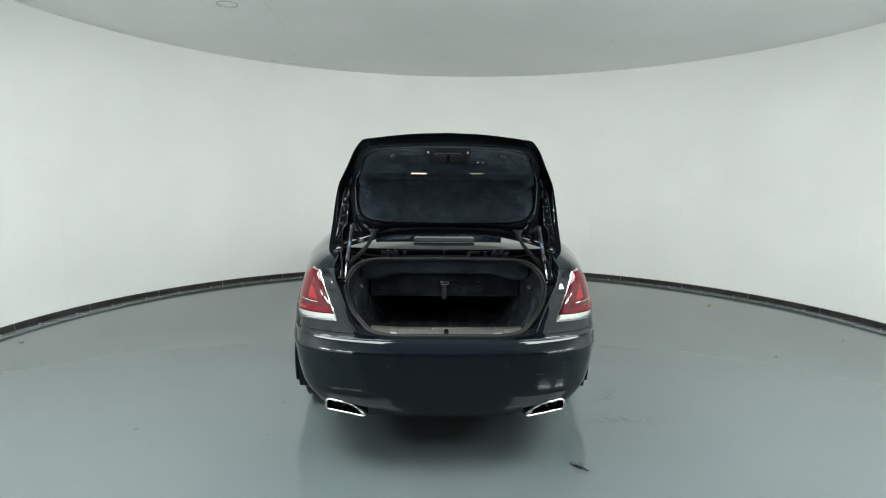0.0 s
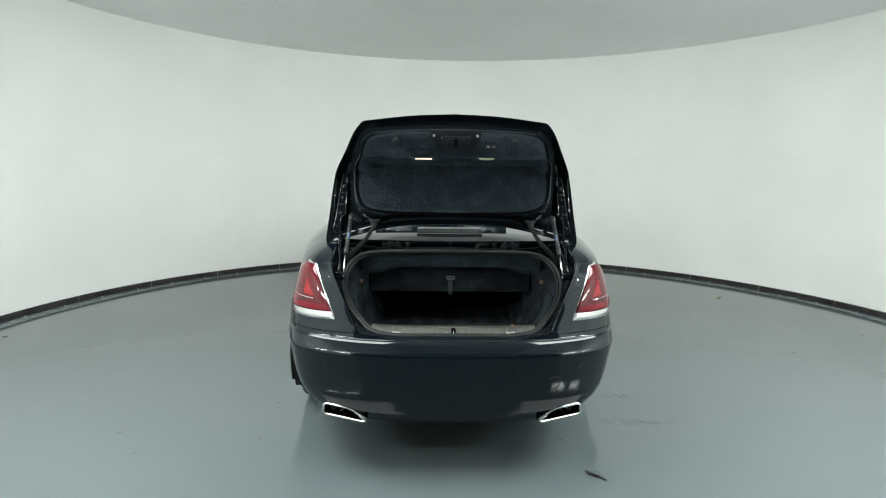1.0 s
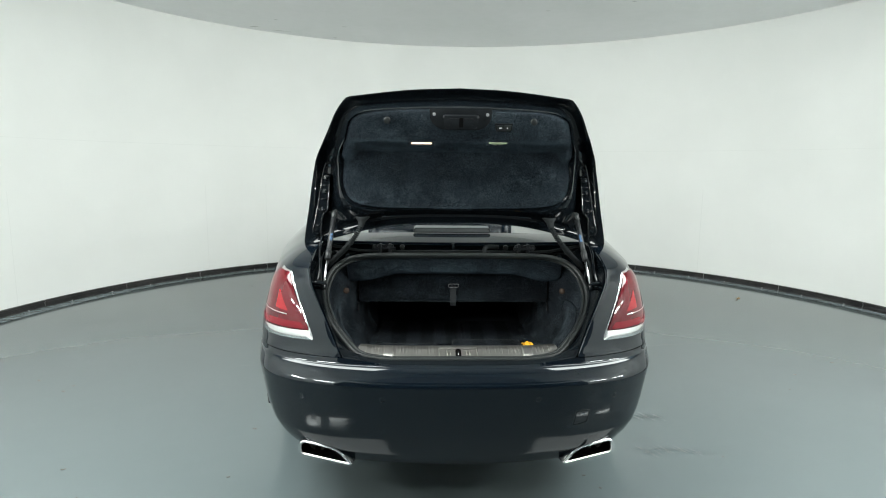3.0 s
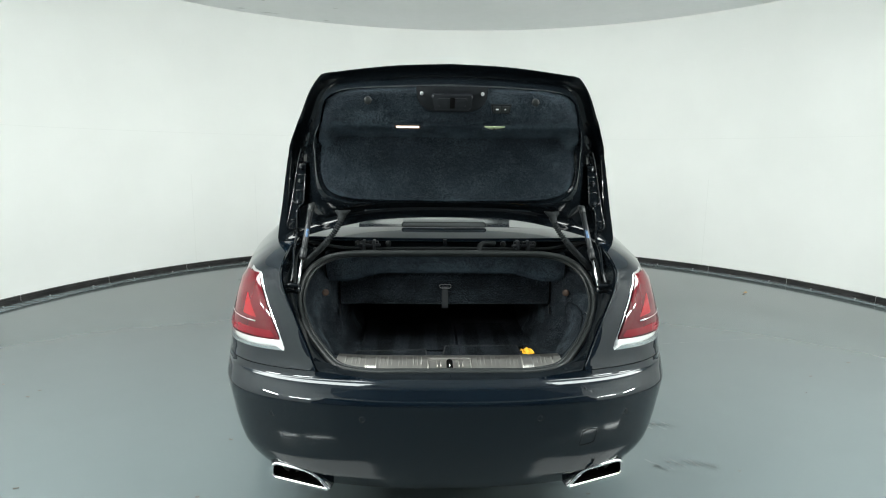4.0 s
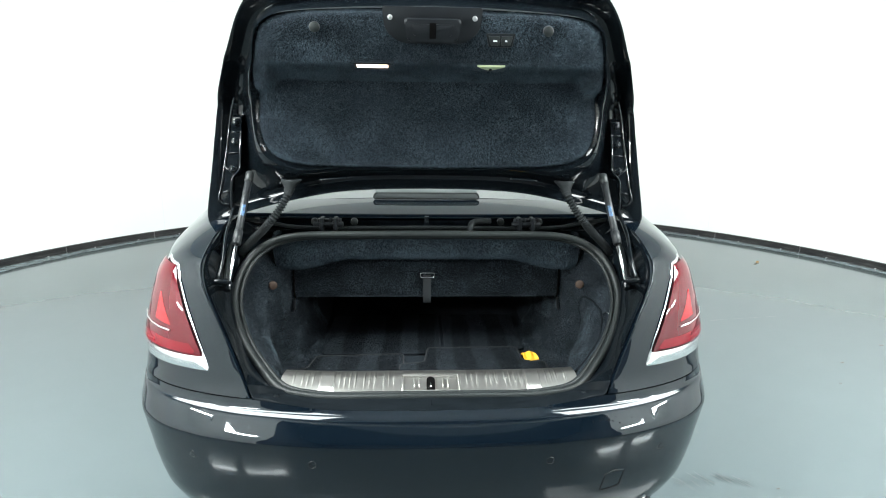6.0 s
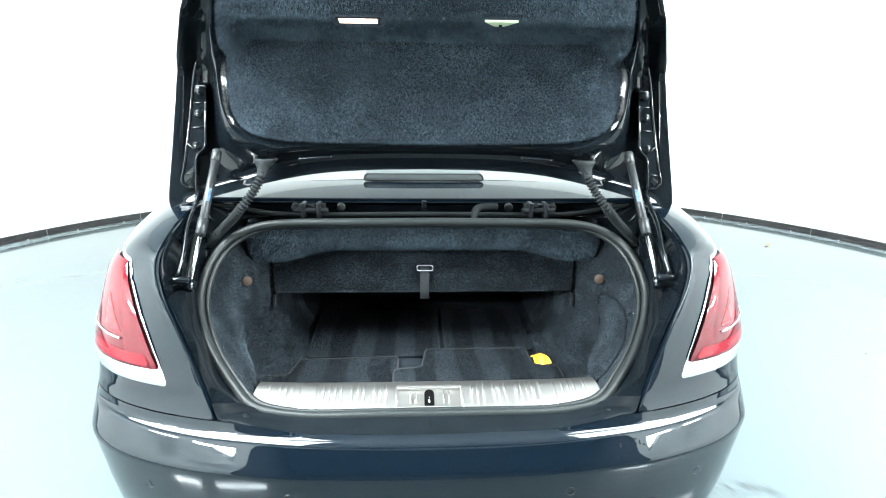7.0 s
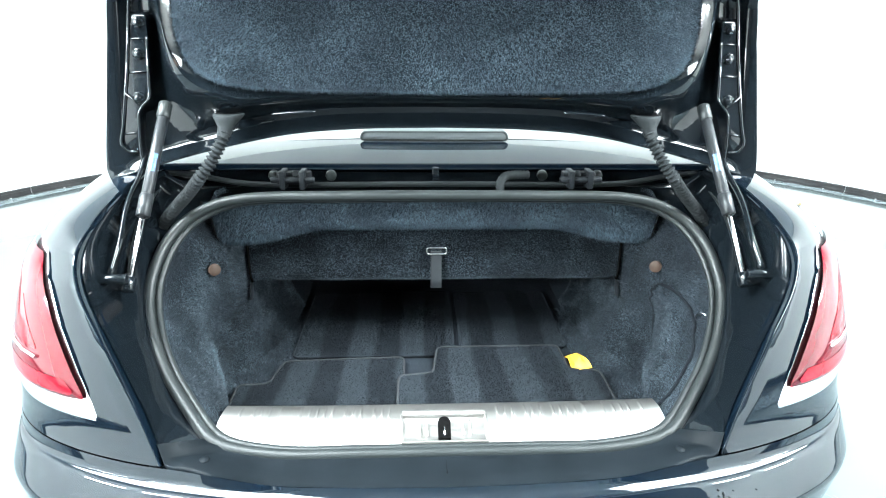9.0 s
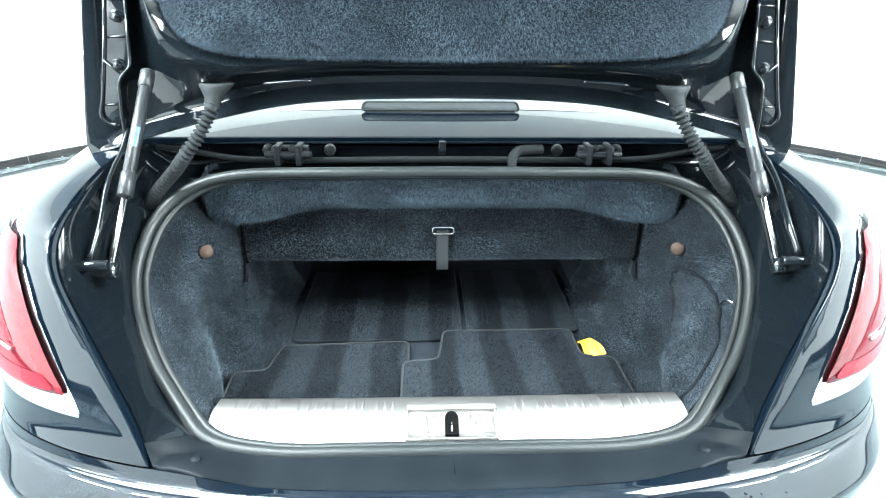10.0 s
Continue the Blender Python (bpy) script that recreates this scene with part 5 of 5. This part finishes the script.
    part("gutter_pressing", tube(spline([(s * 0.633, 4.25, 1.064), (s * 0.634, 4.18, 1.050), (s * 0.628, 4.115, 1.028), (s * 0.612, 4.065, 0.995), (s * 0.600, 4.05, 0.96)], 24), 0.013, 10, flat=0.3), INNER_PAINT, car)
    part("clip_block", block(s * 0.585 - 0.006, s * 0.585 + 0.006, 4.06, 4.085, 0.868, 0.902, 0.003), HOSE, car)

# ---- loose things in the boot and on the floor ----
def mat(outline, z0, z1, name, label, stuff=None, r=0.018, group="boot mats"):
    """A carpet mat with a bound edge; outline as x, y; it rises from z0 at its front to z1 at its back."""
    ys = [y for _, y in outline]
    zz = lambda y: lerp(z0, z1, (y - min(ys)) / (max(ys) - min(ys)))
    flat = rounded(outline, r, 5)
    out = [Vector((p.x, p.y, zz(p.y))) for p in flat]
    ob = part(name, slab(out, (0, 0, 0.007), 0.002), stuff or MAT)
    tagged(ob, label, "floor mat", group)
    pile(ob, 90000, 0.0035, 0.0016, stuff or MAT, brush=0.2, toward=(0, 4.2, 3.0), keep=lambda q: q[2] > 0.6435 if z0 < 0.645 else q[2] > 0.654)
    part("binding", tube([p + Vector((0, 0, 0.006)) for p in out], 0.0032, 6, True), MAT_EDGE if stuff is None else stuff, ob, "sewn dark edge binding")


mat([(-0.458, 4.105), (-0.464, 4.293), (-0.395, 4.296), (-0.378, 4.393), (-0.083, 4.405), (-0.078, 4.105)], 0.640, 0.642, "boot_mat", "dark striped carpet car mat lying on the boot floor")
mat([(-0.093, 4.105), (-0.093, 4.312), (-0.012, 4.322), (0.002, 4.441), (0.316, 4.443), (0.318, 4.331), (0.391, 4.322), (0.392, 4.105)], 0.6475, 0.6485, "boot_mat", "dark striped carpet car mat overlapping another mat")
mat([(-0.365, 4.42), (-0.368, 4.80), (0.052, 4.81), (0.047, 4.42)], 0.637, 0.639, "boot_mat", "larger dark carpet mat further inside the boot", MAT_PLAIN)
mat([(0.066, 4.455), (0.068, 4.80), (0.35, 4.80), (0.345, 4.455)], 0.637, 0.639, "boot_mat", "large dark carpet mat beside another inside the boot", MAT_PLAIN)

rows = []
for j in range(9):
    v = j / 8
    rows.append([(lerp(0.323, 0.369 - 0.016 * v, i / 8) + 0.004 * (1 - v), lerp(4.325, 4.392, v), 0.652 + 0.016 * math.sin(math.pi * v) * (0.7 + 0.3 * math.sin(5 * i + 3 * v)) + 0.010 * (i / 8)) for i in range(9)])
bag = part("folded_bag", thick(rows, 0.004), YELLOW)
tagged(bag, "small folded yellow plastic pouch beside the boot mat", "pouch")


def scrap(name, x, y, size, turn, mat_, label, category, group=""):
    """A small curled flake lying on the floor."""
    rows = []
    for j in range(4):
        rows.append([(x + size * ((i / 5 - 0.5) * math.cos(turn) - (j / 3 - 0.5) * 0.35 * math.sin(turn)), y + size * ((i / 5 - 0.5) * math.sin(turn) + (j / 3 - 0.5) * 0.35 * math.cos(turn)), 0.003 + 0.1 * size * (i / 5 - 0.5) ** 2 * 4 + 0.02 * size * j) for i in range(6)])
    ob = part(name, thick(rows, 0.001), mat_)
    tagged(ob, label, category, group)


scrap("dry_leaf", 3.471, 8.075, 0.07, 0.6, LEAF, "small dry brown leaf on the grey floor", "leaf")


# ---- wool pile on the linings ----
def clear_of_fittings(q):
    under = 1.574 < q[2] < 1.597 and (-0.212 < q[0] < -0.098 or 0.113 < q[0] < 0.201)
    return not under


pile(trim, 330000, 0.0065, 0.00095, FIBRE_EVEN, lean=(0, 0, -0.35), brush=0.35, toward=(0, 2.5, 1.2), keep=clear_of_fittings)
pile(lip_ob, 330000, 0.0075, 0.0011, FIBRE_EVEN, lean=(0, -0.1, -0.3), brush=0.3)
pile(shelf, 200000, 0.0050, 0.0011, FIBRE, brush=0.55, keep=lambda q: q[1] < 4.5)
pile(pad, 200000, 0.0050, 0.0011, FIBRE, brush=0.65, patch=9.0, toward=(0, 4.2, 0.95))
pile(boot_floor, 120000, 0.0050, 0.0012, FIBRE, brush=0.9, patch=9.0, toward=(0, 4.2, 3.0), keep=lambda q: abs(q[0]) > 0.35 and q[1] < 4.7)
for ob in lining:
    pile(ob, 200000, 0.0050, 0.0011, FIBRE, brush=1.0, patch=9.0, toward=(0, 4.2, 0.95), keep=lambda q: q[1] < 4.75)


# ---- marks, grit and seams ----
random.seed(5)


def blot(x, y, rx, ry, turn, z=0.003, n=14, rough=0.45):
    """A ragged flat spot."""
    pts = []
    for i in range(n):
        a = math.tau * i / n
        k = 1 + rough * (random.random() - 0.5) * 2
        u, v = rx * k * math.cos(a), ry * k * math.sin(a)
        pts.append(Vector((x + u * math.cos(turn) - v * math.sin(turn), y + u * math.sin(turn) + v * math.cos(turn), z)))
    return pts


def marks(name, blots, mat_, label, category, z=0.003):
    bm = bmesh.new()
    for b in blots:
        bm.faces.new([bm.verts.new(p) for p in b])
    bmesh.ops.recalc_face_normals(bm, faces=bm.faces)
    return tagged(part(name, bm, mat_), label, category, kind="stuff")


SMUDGE = material("dark grease smudge", (0.012, 0.013, 0.012), 0.7, 0.0, Specular_IOR_Level=0.1)
SCUFF = material("grey tyre scuff", (0.06, 0.07, 0.07), 0.35)
SEAM = material("filled floor joint", (0.05, 0.055, 0.055), 0.5)
CEIL_MARK = material("ceiling scuff", (0.50, 0.51, 0.50), 0.6)
WALL_SEAM = material("wall skin seam", (0.77, 0.78, 0.76), 0.6)

big = [blot(0.715, 3.955, 0.030, 0.012, -1.0, rough=0.7), blot(0.725, 3.94, 0.018, 0.010, -0.6, rough=0.8), blot(0.755, 3.925, 0.034, 0.006, -1.05, rough=0.8), blot(0.700, 3.995, 0.022, 0.006, -0.4, rough=0.9), blot(0.742, 3.985, 0.012, 0.005, -0.2, rough=0.9)]
for _ in range(34):
    big.append(blot(0.732 + random.gauss(0, 0.035), 3.95 + random.gauss(0, 0.04), random.uniform(0.001, 0.004), random.uniform(0.001, 0.003), random.random() * 3, n=7))
marks("grease_smudge", big, SMUDGE, "dark greasy smudge on the grey epoxy floor", "stain")
for cx, cy, w, n in ((1.22, 4.985, 0.09, 16), (1.18, 4.57, 0.16, 26)):
    lot = []
    for i in range(n):
        lot.append(blot(cx + random.uniform(-w, w), cy + random.gauss(0, 0.018), random.uniform(0.012, 0.045), random.uniform(0.001, 0.0026), -0.95 + random.gauss(0, 0.1), n=9, rough=0.6))
    marks("tyre_scuff", lot, SCUFF, "short grey tyre scuffs on the epoxy floor", "scuff marks")
crumbs = ((-2.769, 5.59), (-2.492, 5.401), (-2.483, 5.495), (-1.895, 4.427), (-1.692, 4.179), (-1.073, 4.348), (-1.095, 4.854), (0.641, 4.339), (2.357, 5.407), (2.57, 5.678), (3.031, 5.934), (4.031, 6.459), (-3.896, 6.296), (-2.251, 8.688), (1.42, 4.51), (0.69, 4.23))
for k, (x, y) in enumerate(crumbs):
    scrap("grit", x, y, random.uniform(0.011, 0.026) * (1.5 if k in (2, 4, 12) else 1), random.uniform(-0.6, 1.0), GRIT, "small dark crumb of dirt on the floor", "grit", "floor crumbs")
# filled joint across the floor, open only in places
for x0, x1, w in ((0.95, 1.34, 0.0016), (1.75, 2.02, 0.0012), (2.02, 2.75, 0.0007), (-1.03, -0.95, 0.0016), (-1.6, -1.25, 0.0006)):
    bm = bmesh.new()
    xs = [lerp(x0, x1, i / 20) for i in range(21)]
    grid([[(x, 6.10 + 0.148 * x + d * w * (0.6 + 0.4 * math.sin(41 * x)) + 0.004 * math.sin(3 * x), 0.003) for x in xs] for d in (-1, 1)], bm=bm)
    tagged(part("floor_joint", bm, SEAM), "thin dark open joint in the epoxy floor", "floor joint", "floor joints", "structure")
# faint upright seams of the wall skin
for a in (133.5, 150.5, 215.5, 226.0, 104.0, 255.0):
    bm = bmesh.new()
    grid([[ring_point(radians(a) + d, R - 0.004, z) for z in (0.075, 0.6, 1.2)] for d in (-0.0005, 0.0005)], bm=bm)
    tagged(part("wall_seam", bm, WALL_SEAM), "faint upright seam in the white wall skin", "wall seam", "wall seams", "structure")
# faint level joint of the wall skin
for a0, a1 in ((100, 152), (208, 262)):
    bm = bmesh.new()
    grid([[ring_point(radians(lerp(a0, a1, i / 40)), R - 0.003, 1.715 + d) for i in range(41)] for d in (-0.0018, 0.0018)], bm=bm)
    tagged(part("wall_seam", bm, WALL_SEAM), "faint level seam in the white wall skin", "wall seam", "wall seams", "structure")
# scuffs on the ceiling
lot = [blot(x, y, rx, ry, t, H - 0.004, 12, 0.6) for x, y, rx, ry, t in ((-2.37, 9.68, 0.06, 0.02, 0.2), (-2.10, 9.90, 0.11, 0.012, 0.35), (-1.43, 10.28, 0.04, 0.012, 0.2), (2.12, 8.20, 0.03, 0.01, 0.4), (1.28, 8.64, 0.03, 0.008, 0.0), (-2.0, 9.3, 0.03, 0.01, 0.5), (-1.2, 9.6, 0.03, 0.01, 0.5))]
lot.append([Vector((-1.725, 6.84, H - 0.004)), Vector((-1.722, 6.84, H - 0.004)), Vector((-1.768, 7.9, H - 0.004)), Vector((-1.771, 7.9, H - 0.004))])
marks("ceiling_scuff", lot, CEIL_MARK, "faint grey scuffs on the white ceiling", "scuff marks")
ring_pts = [Vector((-2.124 + 0.10 * math.cos(a), 6.99 + 0.10 * math.sin(a), H - 0.002)) for a in [math.tau * i / 32 for i in range(32)]]
tagged(part("ceiling_ring", tube(ring_pts, 0.008, 6, True), CEIL_MARK), "small pale round ceiling fitting", "ceiling fitting")
# water drops on the bumper's ledge
drops = bmesh.new()
for _ in range(16):
    x, z = random.gauss(0.455, 0.035), random.uniform(0.678, 0.708)
    c = bumper_point(x, z, 0.001)
    bmesh.ops.create_icosphere(drops, subdivisions=1, radius=random.uniform(0.0012, 0.0026), matrix=Matrix.Translation(c) @ Matrix.Diagonal((1, 0.5, 1, 1)))
part("water_drops", drops, SENSOR, bumper, "a few small water drops", kind="stuff")
